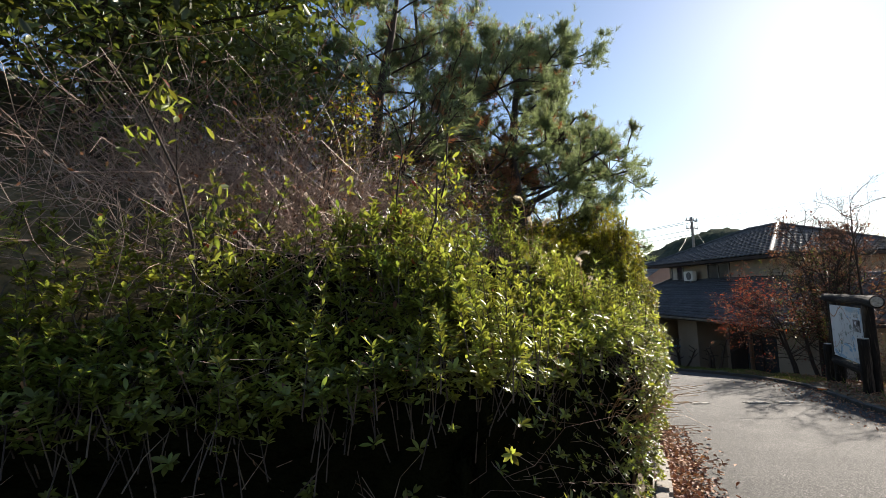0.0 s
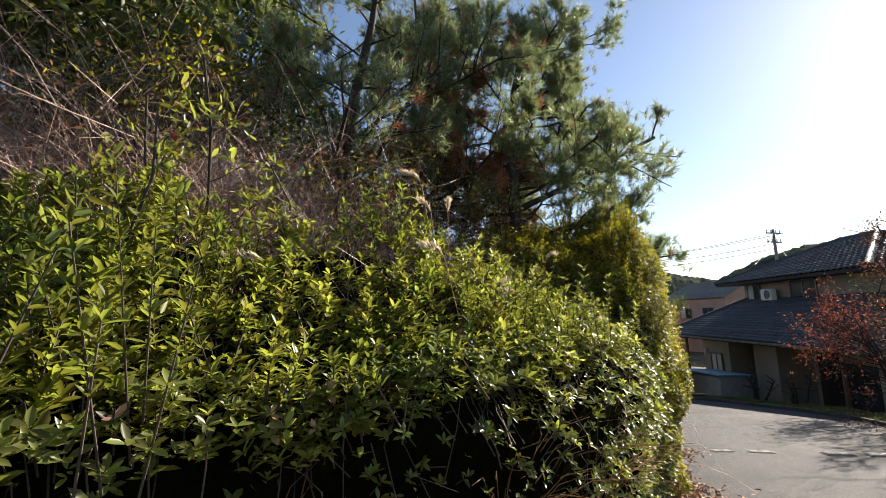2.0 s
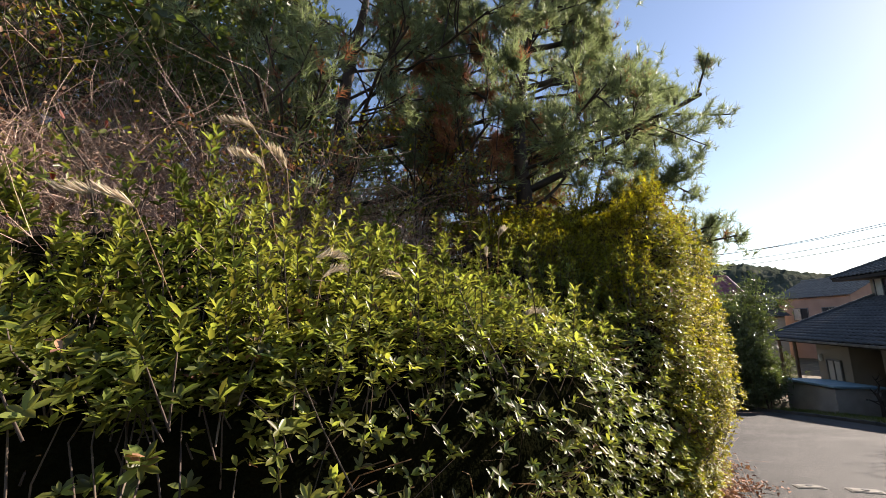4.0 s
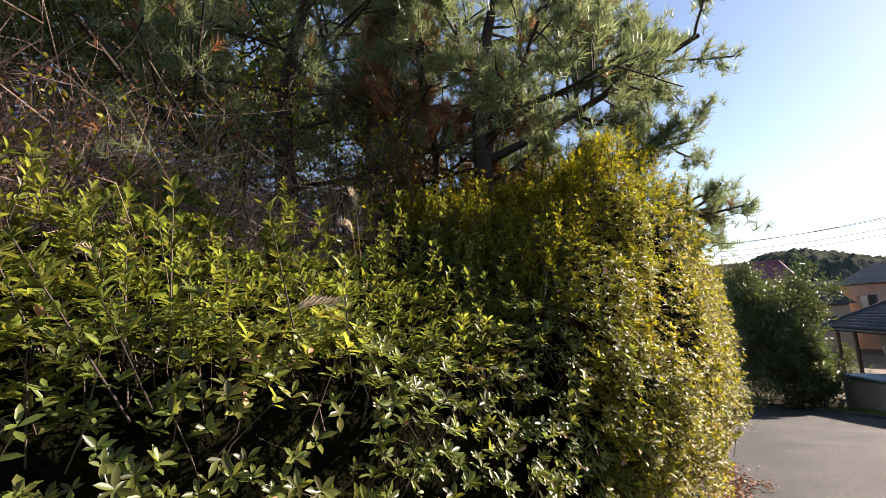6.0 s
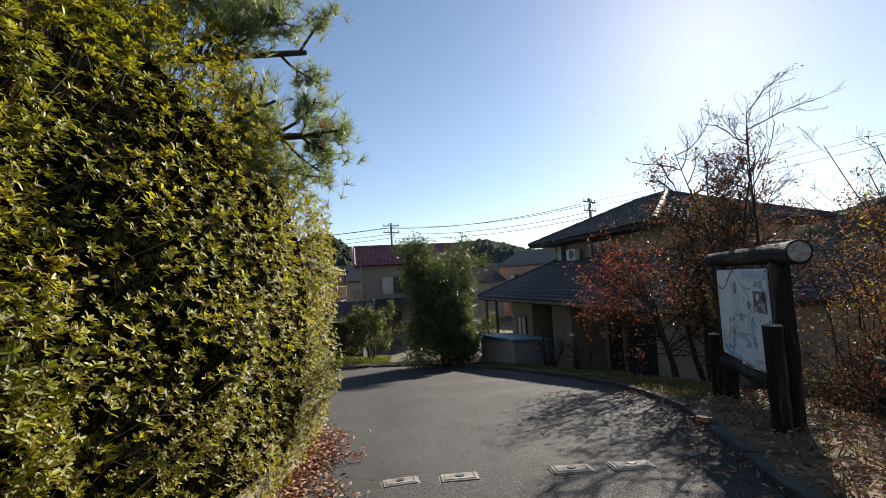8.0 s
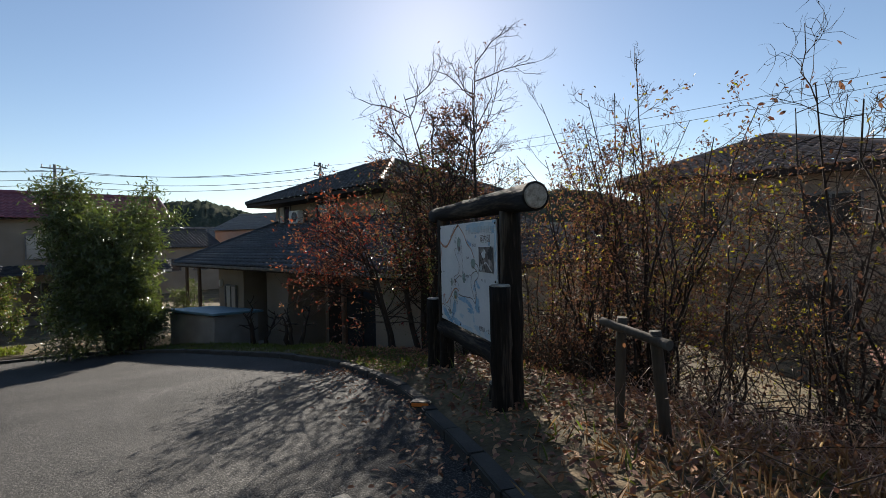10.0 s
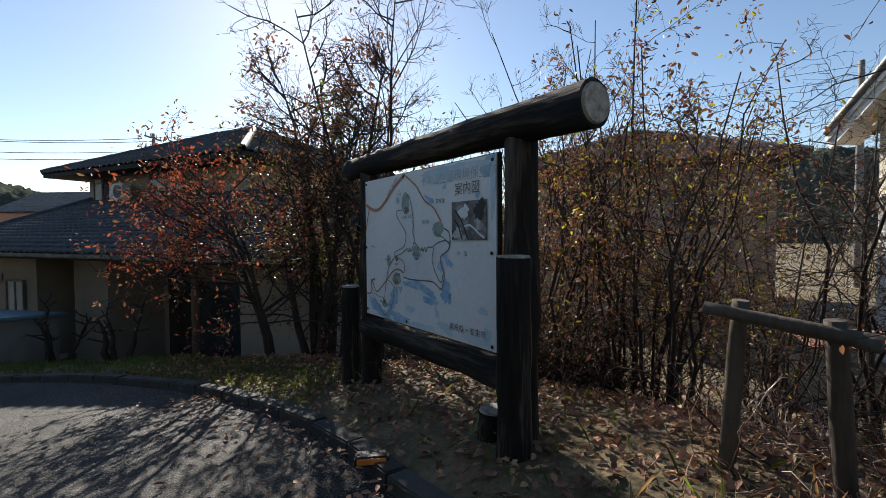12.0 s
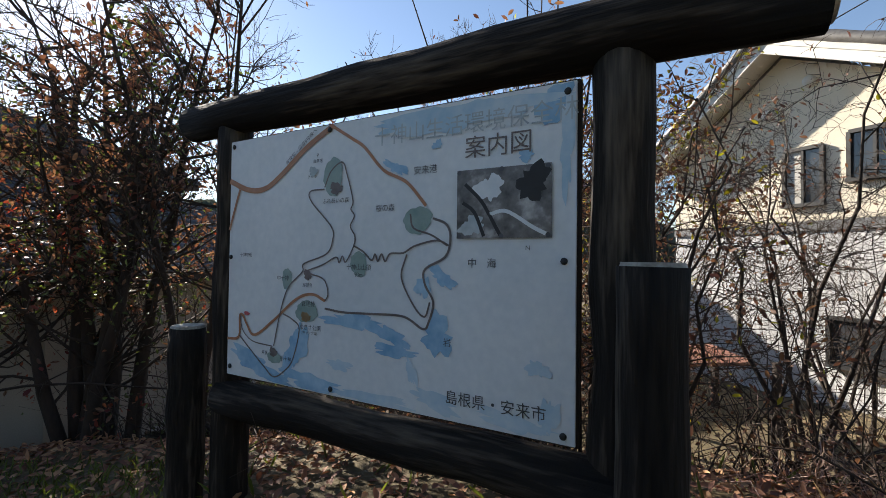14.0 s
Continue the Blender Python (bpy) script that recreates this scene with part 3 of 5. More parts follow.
ribbon("map_road", [(0.74, 0.012), (0.86, 0.085), (0.928, 0.13), (1.035, 0.24), (1.155, 0.301), (1.251, 0.403)], 0.014, "orange", 0.0010)
ribbon("map_road", [(0.002, 1.056), (0.097, 1.038), (0.103, 0.93), (0.13, 0.925), (0.159, 0.965), (0.223, 1.018), (0.364, 0.933), (0.519, 0.82), (0.624, 0.791), (0.707, 0.817)], 0.014, "orange", 0.0012)
for p, wd in (([(0.694, 0.3), (0.602, 0.305), (0.613, 0.356), (0.738, 0.474), (0.75, 0.533), (0.712, 0.6), (0.568, 0.648), (0.558, 0.687), (0.462, 0.768), (0.409, 0.898), (0.368, 1.06)], 0.007),
              ([(0.694, 0.292), (0.733, 0.219), (0.8, 0.183), (0.83, 0.242), (0.866, 0.36), (0.856, 0.4), (0.876, 0.43), (0.854, 0.476), (0.88, 0.52), (0.875, 0.563), (0.83, 0.636), (0.81, 0.61), (0.79, 0.64), (0.771, 0.615), (0.683, 0.653), (0.569, 0.686)], 0.007),
              ([(0.569, 0.69), (0.68, 0.71), (0.715, 0.742), (0.725, 0.79), (0.707, 0.817)], 0.007),
              ([(0.875, 0.563), (0.93, 0.59), (0.976, 0.626), (0.995, 0.6), (1.01, 0.63), (1.03, 0.6), (1.05, 0.63), (1.075, 0.598), (1.142, 0.594), (1.2, 0.565), (1.303, 0.544), (1.36, 0.565)], 0.008),
              ([(1.285, 0.455), (1.345, 0.48), (1.365, 0.53), (1.344, 0.607), (1.25, 0.66), (1.25, 0.72), (1.29, 0.79), (1.27, 0.87), (1.242, 0.9), (1.146, 0.857), (0.98, 0.858), (0.822, 0.862), (0.707, 0.852)], 0.01),
              ([(1.175, 0.434), (1.193, 0.492), (1.278, 0.522), (1.352, 0.565)], 0.008),
              ([(1.16, 0.6), (1.135, 0.697), (1.198, 0.81), (1.25, 0.85), (1.274, 0.791)], 0.008),
              ([(0.106, 0.919), (0.13, 1.0), (0.21, 1.05), (0.36, 1.062)], 0.006),
              ([(0.103, 1.03), (0.2, 1.1), (0.3, 1.17), (0.372, 1.211), (0.45, 1.17), (0.504, 1.108), (0.544, 0.965), (0.5, 0.92), (0.432, 0.896)], 0.007)):
    ribbon("map_path", p, wd, "path_ink", 0.0014, 120)
for text, c, size, ink, turn in (
        ("十神山生活環境保全林", (1.42, 0.1), 0.088, "pale_ink", 0), ("案内図", (1.56, 0.195), 0.092, "path_ink", 0), ("安来港", (1.245, 0.258), 0.038, "ink", 0),
        ("桜の森", (1.045, 0.405), 0.034, "ink", 0), ("中　海", (1.5, 0.634), 0.04, "ink", 0), ("N", (1.68, 0.575), 0.024, "ink", 0),
        ("岩", (1.355, 0.945), 0.036, "ink", 0), ("島根県・安来市", (1.55, 1.157), 0.058, "ink", 0), ("P", (0.646, 0.138), 0.026, "ink", 0),
        ("駐車場", (0.648, 0.165), 0.02, "ink", 0), ("トイレ", (0.615, 0.235), 0.022, "ink", 0), ("ふれあいの森", (0.762, 0.358), 0.027, "ink", 0),
        ("中十神", (0.425, 0.722), 0.028, "ink", 0), ("展望台", (0.594, 0.75), 0.022, "ink", 0), ("管理棟", (0.6, 0.838), 0.03, "ink", 0),
        ("なぎさ公園", (0.615, 0.95), 0.028, "ink", 0), ("(キャンプ場)", (0.612, 0.975), 0.018, "ink", 0), ("東屋", (0.302, 1.1), 0.022, "ink", 0),
        ("小十神", (0.455, 1.115), 0.026, "ink", 0), ("十神山山頂", (0.904, 0.66), 0.028, "ink", 0), ("93m", (0.905, 0.692), 0.026, "ink", 0),
        ("十神市街", (0.145, 0.609), 0.024, "ink", 0), ("安来駅・国道9号線へ", (0.535, 0.085), 0.026, "ink", 36)):
    words(text, c, size, ink, -turn)
photo = part("photograph", boxes([((1.581 - BW / 2, FRONT - 0.004, ZB + BH / 2 - 0.407), (0.372, 0.004, 0.262))]), "photo", panel, "weathered black and white photograph")
for i, p in enumerate(([(1.43, 0.33), (1.5, 0.4), (1.56, 0.5), (1.58, 0.535)], [(1.53, 0.45), (1.6, 0.44), (1.7, 0.5), (1.76, 0.53)], [(1.42, 0.4), (1.47, 0.44), (1.51, 0.53)])):
    ribbon("photo_streak", p, 0.014, "board" if i == 1 else "black", 0.0068, 24)
blot("photo_patch", (1.53, 0.35), 0.05, 0.05, "board", 0.0066, 61, 0.4)
blot("photo_patch", (1.7, 0.34), 0.06, 0.06, "black", 0.0065, 62, 0.4)
blot("photo_patch", (1.46, 0.49), 0.05, 0.035, "pale_ink", 0.0067, 63, 0.4)
for c in ((1.405, 0.285), (1.755, 0.285), (1.405, 0.528), (1.755, 0.528), (1.58, 0.283), (1.58, 0.53)):
    blot("photo_screw", c, 0.009, 0.009, "ink", 0.0072, 1, 0)
for c, rx, ry, k in (((0.62, 0.21), 0.03, 0.02, "pale_ink"), ((0.765, 0.3), 0.04, 0.025, "path_ink"), ((0.595, 0.7), 0.028, 0.022, "path_ink"), ((0.366, 1.09), 0.03, 0.02, "path_ink"), ((0.16, 0.912), 0.025, 0.009, "red_print"), ((0.585, 0.9), 0.035, 0.02, "straw")):
    blot("map_symbol", c, rx, ry, k, 0.0016, 9, 0.3)
for c in ((0.03, 0.03), (0.72, 0.025), (1.82, 0.035), (0.02, 0.62), (1.81, 0.62), (0.03, 1.2), (0.75, 1.215), (1.81, 1.215)):
    bm = bmesh.new()
    bmesh.ops.create_uvsphere(bm, u_segments=10, v_segments=6, radius=0.013, matrix=pose(c[0] - BW / 2, FRONT - 0.002, ZB + BH / 2 - c[1]) @ Matrix.Diagonal((1, 0.5, 1, 1)))
    part("bolt", bm, "black", panel, smooth=True)


def short_post(x, y, top, r, seed, label):
    z = float(ground_z(x, y))
    ob = thing("wooden_post", (x, y, z), label, "post")
    part("shaft", log_bm((0, 0, -0.25), (0, 0, top - z), r, r * 0.97, seed=seed), "log", ob, smooth=True)
    bm = bmesh.new()
    bmesh.ops.create_cone(bm, cap_ends=True, segments=20, radius1=r * 0.9, radius2=r * 0.84, depth=0.016, matrix=pose(0, 0, top - z + 0.005))
    part("cut_top", bm, "endgrain", ob, "pale cut end grain")


short_post(8.82, 9.84, 0.17, 0.105, 11, "short dark log post standing before the map board")
short_post(9.85, 12.02, -0.22, 0.1, 12, "short dark log post at the far end of the board")
short_post(9.03, 10.06, -0.82, 0.11, 13, "sawn-off dark log stump below the map board")

rail = thing("log_fence", (8.85, 8.6, float(ground_z(8.85, 8.6))), "low rustic fence of weathered logs", "fence")
gz = float(ground_z(8.85, 8.6))
part("post", log_bm((0.17, 0.22, -0.3), (0.14, 0.15, -0.02 - gz), 0.04, 0.037, wob=0.003, seed=21), "log_pale", rail, smooth=True)
part("post", log_bm((0.02, -0.25, -0.3), (-0.02, -0.17, -0.06 - gz), 0.044, 0.04, wob=0.003, seed=22), "log_pale", rail, smooth=True)
part("rail", log_bm((0.1, 0.3, -0.06 - gz), (-0.1, -0.3, -0.13 - gz), 0.03, 0.035, wob=0.003, seed=23), "log_pale", rail, smooth=True)


# ---- houses ----
def roof_face(corners, name, material, parent, tile=0.3, course=0.26, wave=0.055):
    """Tiled slope: corners eave left, eave right, top right, top left (top may be one point)."""
    a, b, c, d = [np.array(p, float) for p in corners]
    e = unit(b - a)
    n = unit(np.cross(e, (c + d) / 2 - a))
    if n[2] < 0:
        n = -n
    s = np.cross(n, e)
    S = max((d - a) @ s, (c - a) @ s)
    rows = max(2, int(round(abs(S) / course)))
    sgn = 1 if S > 0 else -1
    S = abs(S)
    s = s * sgn
    W = (b - a) @ e
    l1, r1 = (d - a) @ e, (c - a) @ e
    V, F, o = [], [], 0
    for i in range(rows):
        f0, f1 = i / rows, min(1, (i + 1.06) / rows)
        fm = (f0 + f1) / 2
        xl, xr = l1 * fm, W + (r1 - W) * fm
        cols = max(1, int((xr - xl) / tile))
        k = cols * 3 + 1
        x = np.linspace(xl, xr, k)
        up = wave * np.abs(np.sin(np.pi * (x - xl) / max(xr - xl, 0.01) * cols)) ** 0.7
        low = a + e * x[:, None] + s * S * f0 + n * (0.055 + up)[:, None]
        lip = a + e * x[:, None] + s * S * f0 + n * (0.005 + up)[:, None]
        top = a + e * x[:, None] + s * S * f1 + n * (0.012 + up)[:, None]
        V.append(np.concatenate([lip, low, top]))
        j = np.arange(k - 1)
        F.append(o + np.concatenate([np.stack([j, j + 1, j + 1 + k, j + k], 1), np.stack([j + k, j + 1 + k, j + 1 + 2 * k, j + 2 * k], 1)]))
        o += 3 * k
    return tagged(part_np(name, np.concatenate(V), np.concatenate(F), material, parent), kind="stuff")


def caps(lines, r, material, parent, name="ridge"):
    for p, q in lines:
        f = np.linspace(0, 1, max(3, int(np.linalg.norm(np.array(q) - np.array(p)) / 0.3)))
        pts = np.array(p) + (np.array(q) - np.array(p)) * f[:, None]
        rad = r * (1 + 0.12 * (np.arange(len(f)) % 2))
        V, F = tubes(pts[None], rad[None], 6)
        part_np(name, V, F, material, parent)


def window(parent, x, y, z, w_, h_, facing="y-", curtain=0.5, frame_mat="metal"):
    """A sliding window proud of a wall; facing says which way it looks in the house's own axes."""
    def tf(items):
        bm = bmesh.new()
        for (cx, cy, cz), (sx, sy, sz) in items:
            if facing == "y-":
                box(bm, (x + cx, y + cy, z + cz), (sx, sy, sz))
            elif facing == "x-":
                box(bm, (x + cy, y + cx, z + cz), (sy, sx, sz))
            else:
                box(bm, (x - cy, y + cx, z + cz), (sy, sx, sz))
        return bm
    t = 0.06
    win = part("window", tf([((0, -0.03, h_ / 2), (w_, 0.08, t)), ((0, -0.03, -h_ / 2), (w_ + 0.08, 0.12, t)), ((-w_ / 2, -0.03, 0), (t, 0.08, h_)), ((w_ / 2, -0.03, 0), (t, 0.08, h_)), ((0, -0.03, 0), (t * 0.7, 0.06, h_))]), frame_mat, parent)
    part("pane", tf([((-w_ / 4, -0.012, 0), (w_ / 2 - t, 0.02, h_ - t))]), "curtain" if curtain > 0.3 else "glass", win)
    part("pane", tf([((w_ / 4, -0.016, 0), (w_ / 2 - t, 0.02, h_ - t))]), "curtain" if curtain > 0.7 else "glass", win)
    return win


def hip_roof(ob, x0, x1, y0, y1, z, pitch, material, thick=0.14, fascia="dark_wood"):
    """A hipped roof over the rectangle (eave to eave), ridge along the longer side."""
    hx, hy = (x1 - x0) / 2, (y1 - y0) / 2
    h = min(hx, hy)
    if hx >= hy:
        ra, rb = (x0 + h, (y0 + y1) / 2, z + h * pitch), (x1 - h, (y0 + y1) / 2, z + h * pitch)
        faces = [((x0, y0, z), (x1, y0, z), rb, ra), ((x1, y1, z), (x0, y1, z), ra, rb), ((x1, y0, z), (x1, y1, z), rb, rb), ((x0, y1, z), (x0, y0, z), ra, ra)]
        hips = [((x0, y0, z), ra), ((x0, y1, z), ra), ((x1, y0, z), rb), ((x1, y1, z), rb), (ra, rb)]
    else:
        ra, rb = ((x0 + x1) / 2, y0 + h, z + h * pitch), ((x0 + x1) / 2, y1 - h, z + h * pitch)
        faces = [((x0, y0, z), (x1, y0, z), ra, ra), ((x1, y1, z), (x0, y1, z), rb, rb), ((x1, y0, z), (x1, y1, z), rb, ra), ((x0, y1, z), (x0, y0, z), ra, rb)]
        hips = [((x0, y0, z), ra), ((x1, y0, z), ra), ((x0, y1, z), rb), ((x1, y1, z), rb), (ra, rb)]
    for f in faces:
        roof_face(f, "roof", material, ob)
    caps([(tuple(np.array(p) + (0, 0, 0.06)), tuple(np.array(q) + (0, 0, 0.08))) for p, q in hips], 0.11, material, ob)
    part("soffit", box(bmesh.new(), ((x0 + x1) / 2, (y0 + y1) / 2, z - thick / 2), (x1 - x0 - 0.06, y1 - y0 - 0.06, thick)), fascia, ob)


def gable_roof(ob, x0, x1, y0, y1, z, pitch, material, wall, inset=0.5):
    """A gabled roof, ridge along x."""
    h = (y1 - y0) / 2
    ym, zt = (y0 + y1) / 2, z + h * pitch
    roof_face(((x0, y0, z), (x1, y0, z), (x1, ym, zt), (x0, ym, zt)), "roof", material, ob)
    roof_face(((x1, y1, z), (x0, y1, z), (x0, ym, zt), (x1, ym, zt)), "roof", material, ob)
    caps([((x0, ym, zt + 0.08), (x1, ym, zt + 0.08))], 0.13, material, ob)
    bm = bmesh.new()
    v = [bm.verts.new(p) for p in ((x0 + inset, y0 + 0.1, z - 0.05), (x0 + inset, y1 - 0.1, z - 0.05), (x0 + inset, ym, zt - 0.06), (x1 - inset, y0 + 0.1, z - 0.05), (x1 - inset, y1 - 0.1, z - 0.05), (x1 - inset, ym, zt - 0.06))]
    for q in ((0, 2, 1), (3, 4, 5), (0, 1, 4, 3), (0, 3, 5, 2), (1, 2, 5, 4)):
        bm.faces.new([v[i] for i in q])
    part("gable", bm, wall, ob)


def walls(ob, x0, x1, y0, y1, z0, z1, material, name="wall", t=0.16):
    for c, s in ((((x0 + x1) / 2, y0 + t / 2, (z0 + z1) / 2), (x1 - x0, t, z1 - z0)), (((x0 + x1) / 2, y1 - t / 2, (z0 + z1) / 2), (x1 - x0, t, z1 - z0)),
                 ((x0 + t / 2, (y0 + y1) / 2, (z0 + z1) / 2), (t, y1 - y0 - 2 * t, z1 - z0)), ((x1 - t / 2, (y0 + y1) / 2, (z0 + z1) / 2), (t, y1 - y0 - 2 * t, z1 - z0))):
        part(name, box(bmesh.new(), c, s), material, ob)


# two-storey house with dark tiles: its own x runs along the front towards the lane's upper end, y goes in
HA = thing("house", (10.1, 30.0, -3.4), "beige two-storey house with dark glazed tile roofs", "house", -84.8)
zl, zu = 3.3, 6.0                       # lower and upper eave above its ground
walls(HA, 0.9, 14.6, 2.3, 9.5, -0.3, zl, "plaster")
for x0, x1 in ((2.6, 5.0), (6.9, 8.4), (13.0, 14.6)):
    part("bay_wall", boxes([(((x0 + x1) / 2, 1.6, 1.45), (x1 - x0, 1.4, 3.5))]), "plaster", HA)
part("porch_floor", boxes([((7.6, 1.3, 0.05), (13.4, 2.0, 0.5))]), "concrete", HA)
walls(HA, 1.0, 9.6, 4.3, 10.5, zl - 0.3, zu, "plaster")
roof_face(((0, 0, zl), (15.2, 0, zl), (12.0, 4.3, zl + 1.72), (1.2, 4.3, zl + 1.72)), "roof", "tile_dark", HA)
roof_face(((0, 10.2, zl), (0, 0, zl), (1.2, 4.3, zl + 1.72), (1.2, 9.0, zl + 1.72)), "roof", "tile_dark", HA)
roof_face(((15.2, 0, zl), (15.2, 10.2, zl), (12.0, 9.0, zl + 1.72), (12.0, 4.3, zl + 1.72)), "roof", "tile_dark", HA)
caps([((0, 0, zl + 0.06), (1.2, 4.3, zl + 1.8))], 0.11, "tile_dark", HA)
part("soffit", box(bmesh.new(), (7.6, 5.1, zl - 0.07), (15.1, 10.1, 0.13)), "dark_wood", HA)
hip_roof(HA, 0.1, 10.5, 3.2, 11.6, zu, 0.42, "tile_dark")
part("gutter", boxes([((7.6, -0.06, zl - 0.03), (15.2, 0.1, 0.09))], 0.02), "metal", HA)
window(HA, 1.9, 4.3, zl + 2.1, 1.1, 0.9, curtain=0.6)
window(HA, 5.6, 4.3, zl + 2.1, 1.7, 0.9, curtain=0.2)
window(HA, 3.9, 0.88, 1.7, 1.0, 1.5, curtain=0.8)
window(HA, 5.9, 2.3, 1.5, 1.5, 1.9, curtain=0.1)
window(HA, 10.6, 2.3, 1.5, 1.8, 2.0, curtain=0.0, frame_mat="dark_wood")
# dark-coloured sheet on the wall stands in for a shaded opening under the eave
part("shaded_opening", boxes([((9.2, 2.26, 1.5), (1.0, 0.06, 2.8))]), "dark_wood", HA)
for x in (0.5, 2.0, 12.4):
    part("column", log_bm((x, 0.35, -0.2), (x, 0.35, zl - 0.1), 0.07, 0.07, wob=0.0), "wood", HA)
part("lamp", boxes([((3.0, 0.82, 2.5), (0.16, 0.12, 0.3))], 0.03), "ac", HA, "small white wall lamp")
AC = thing("air_conditioner", (0, 0, 0), "ivory outdoor air conditioner on a roof", "air conditioner", -84.8)
AC.matrix_basis = HA.matrix_basis @ pose(3.75, 3.85, zl + 1.62)
part("body", box(bmesh.new(), (0, 0, 0.32), (0.8, 0.3, 0.56), 0.03), "ac", AC)
bm = bmesh.new()
for r in (0.22, 0.17, 0.12, 0.07):
    V, F = tubes(np.array([[[0.1 - 0.0 + r * math.cos(a), -0.16, 0.32 + r * math.sin(a)] for a in np.linspace(0, 6.283, 21)]]), np.full((1, 21), 0.006), 4)
    vs = [bm.verts.new(v) for v in V]
    for q in F:
        bm.faces.new([vs[i] for i in q])
part("fan_grille", bm, "black", AC)
bm = bmesh.new()
bmesh.ops.create_cone(bm, cap_ends=True, segments=24, radius1=0.23, radius2=0.23, depth=0.012, matrix=pose(0.1, -0.152, 0.32, 90))
part("fan", bm, "metal", AC)
for x in (-0.3, 0.3):
    part("foot", boxes([((x, 0, 0.0), (0.08, 0.4, 0.1))], 0.01), "metal", AC)

SH = thing("storage_shed", (9.75, 22.7, -3.3), "low grey plastered shed with a blue sheet roof", "shed", -72)
part("wall", box(bmesh.new(), (0, 0, 0.9), (2.3, 1.5, 1.9), 0.02), "concrete", SH)
part("roof", box(bmesh.new(), (0, 0, 1.88), (2.55, 1.75, 0.07), 0.015, rx=-4), "teal", SH, "flat blue sheet roof")

# red-roofed house beyond the lane's end
HB = thing("house", (3.3, 39.0, -3.6), "beige two-storey house with a red tile roof", "house", 2)
walls(HB, 0.4, 8.0, 0.6, 7.0, 0, 5.9, "plaster")
gable_roof(HB, -0.1, 8.6, 0, 7.6, 5.9, 0.42, "tile_red", "plaster")
window(HB, 2.7, 0.6, 4.4, 1.7, 1.3, curtain=0.6)
window(HB, 6.4, 0.6, 4.4, 1.5, 1.3, curtain=0.2)
window(HB, 2.4, 0.6, 1.6, 1.7, 1.8, curtain=0.1)
roof_face(((-0.2, -0.6, 2.9), (8.4, -0.6, 2.9), (8.4, 0.6, 3.4), (-0.2, 0.6, 3.4)), "roof", "tile_dark", HB)
caps([((-0.1, 0.0, 5.97), (-0.1, 3.8, 7.56)), ((8.6, 0, 5.97), (8.6, 3.8, 7.56))], 0.1, "tile_red", HB)

# white-walled house with a balcony, and its dark outbuilding
HC = thing("house", (-6.6, 32.6, -3.4), "white-walled old house with dark boards and balcony", "house", -6)
walls(HC, 0.5, 7.6, 0.5, 7, 0, 5.3, "plaster")
part("cladding", boxes([((3.6, 0.46, 3.2), (6.1, 0.1, 3.0))]), "dark_wood", HC, "dark board cladding")
part("outer_wall", boxes([((5.9, -0.7, 1.3), (9.6, 2.2, 2.6))]), "dark_wood", HC, "dark charred board wall")
hip_roof(HC, -0.3, 8.5, -0.3, 7.8, 5.3, 0.35, "tile_dark")
roof_face(((0.8, -2.2, 2.5), (11.2, -2.2, 2.5), (11.2, 0.4, 3.4), (0.8, 0.4, 3.4)), "roof", "tile_dark", HC)
part("gutter", boxes([((6.0, -2.28, 2.5), (10.5, 0.09, 0.08))], 0.02), "ac", HC)
window(HC, 7.62, 2.0, 4.3, 1.2, 1.3, facing="x+", curtain=0.6)
BAL = part("balcony", boxes([((8.3, 2.2, 3.4), (1.4, 3.2, 0.1))] + [((9.0, 0.65 + 0.26 * i, 3.85), (0.04, 0.05, 0.8)) for i in range(13)] + [((9.0, 2.2, 4.28), (0.06, 3.2, 0.05)), ((9.0, 0.65, 4.2), (0.09, 0.09, 1.7)), ((9.0, 3.75, 4.2), (0.09, 0.09, 1.7)), ((8.4, 2.2, 5.02), (1.3, 3.4, 0.06))]), "wood", HC, "brown timber balcony")
part("downpipe", boxes([((7.7, 0.4, 4.2), (0.07, 0.07, 2.0)), ((7.3, 0.3, 5.15), (0.9, 0.07, 0.07))]), "dark_wood", HC)

# houses further down the valley
def far_house(x, y, z, wx, wy, eave, rz, roof, wall, label):
    ob = thing("house", (x, y, z), label, "house", rz, "houses down the valley")
    walls(ob, 0.4, wx - 0.4, 0.4, wy - 0.4, 0, eave, wall)
    gable_roof(ob, 0, wx, 0, wy, eave, 0.42, roof, wall)
    window(ob, wx * 0.35, 0.4, eave - 1.5, 1.5, 1.1, curtain=0.5)
    window(ob, wx * 0.7, 0.4, eave - 1.5, 1.3, 1.1, curtain=0.2)
    window(ob, 0.4, wy * 0.5, eave - 1.5, 1.2, 1.0, facing="x-", curtain=0.2)
    return ob


far_house(18.5, 57, -4, 8, 8, 6.2, -62, "tile_grey", "plaster_pink", "pink-walled house with a grey tile roof")
far_house(23.5, 58, -4, 7, 7, 6.0, -20, "tile_dark", "white", "white house with a dark tile roof")
far_house(12.0, 52, -4, 7, 8, 4.6, 10, "tile_dark", "plaster", "low beige house with dark tile roof")
far_house(15.0, 70, -4, 8, 8, 5.4, -10, "tile_grey", "plaster", "beige house with grey tile roof far down")
far_house(7.0, 76, -4, 9, 8, 5.6, 6, "tile_dark", "plaster", "beige house with dark tile roof far down")
far_house(-3.0, 55, -4, 9, 8, 5.4, 14, "tile_grey", "plaster", "beige house with grey tile roof far down")
far_house(24.5, 25.5, -3.6, 9, 8, 3.4, -50, "tile_grey", "plaster_pink", "low house with a pale grey tile roof")
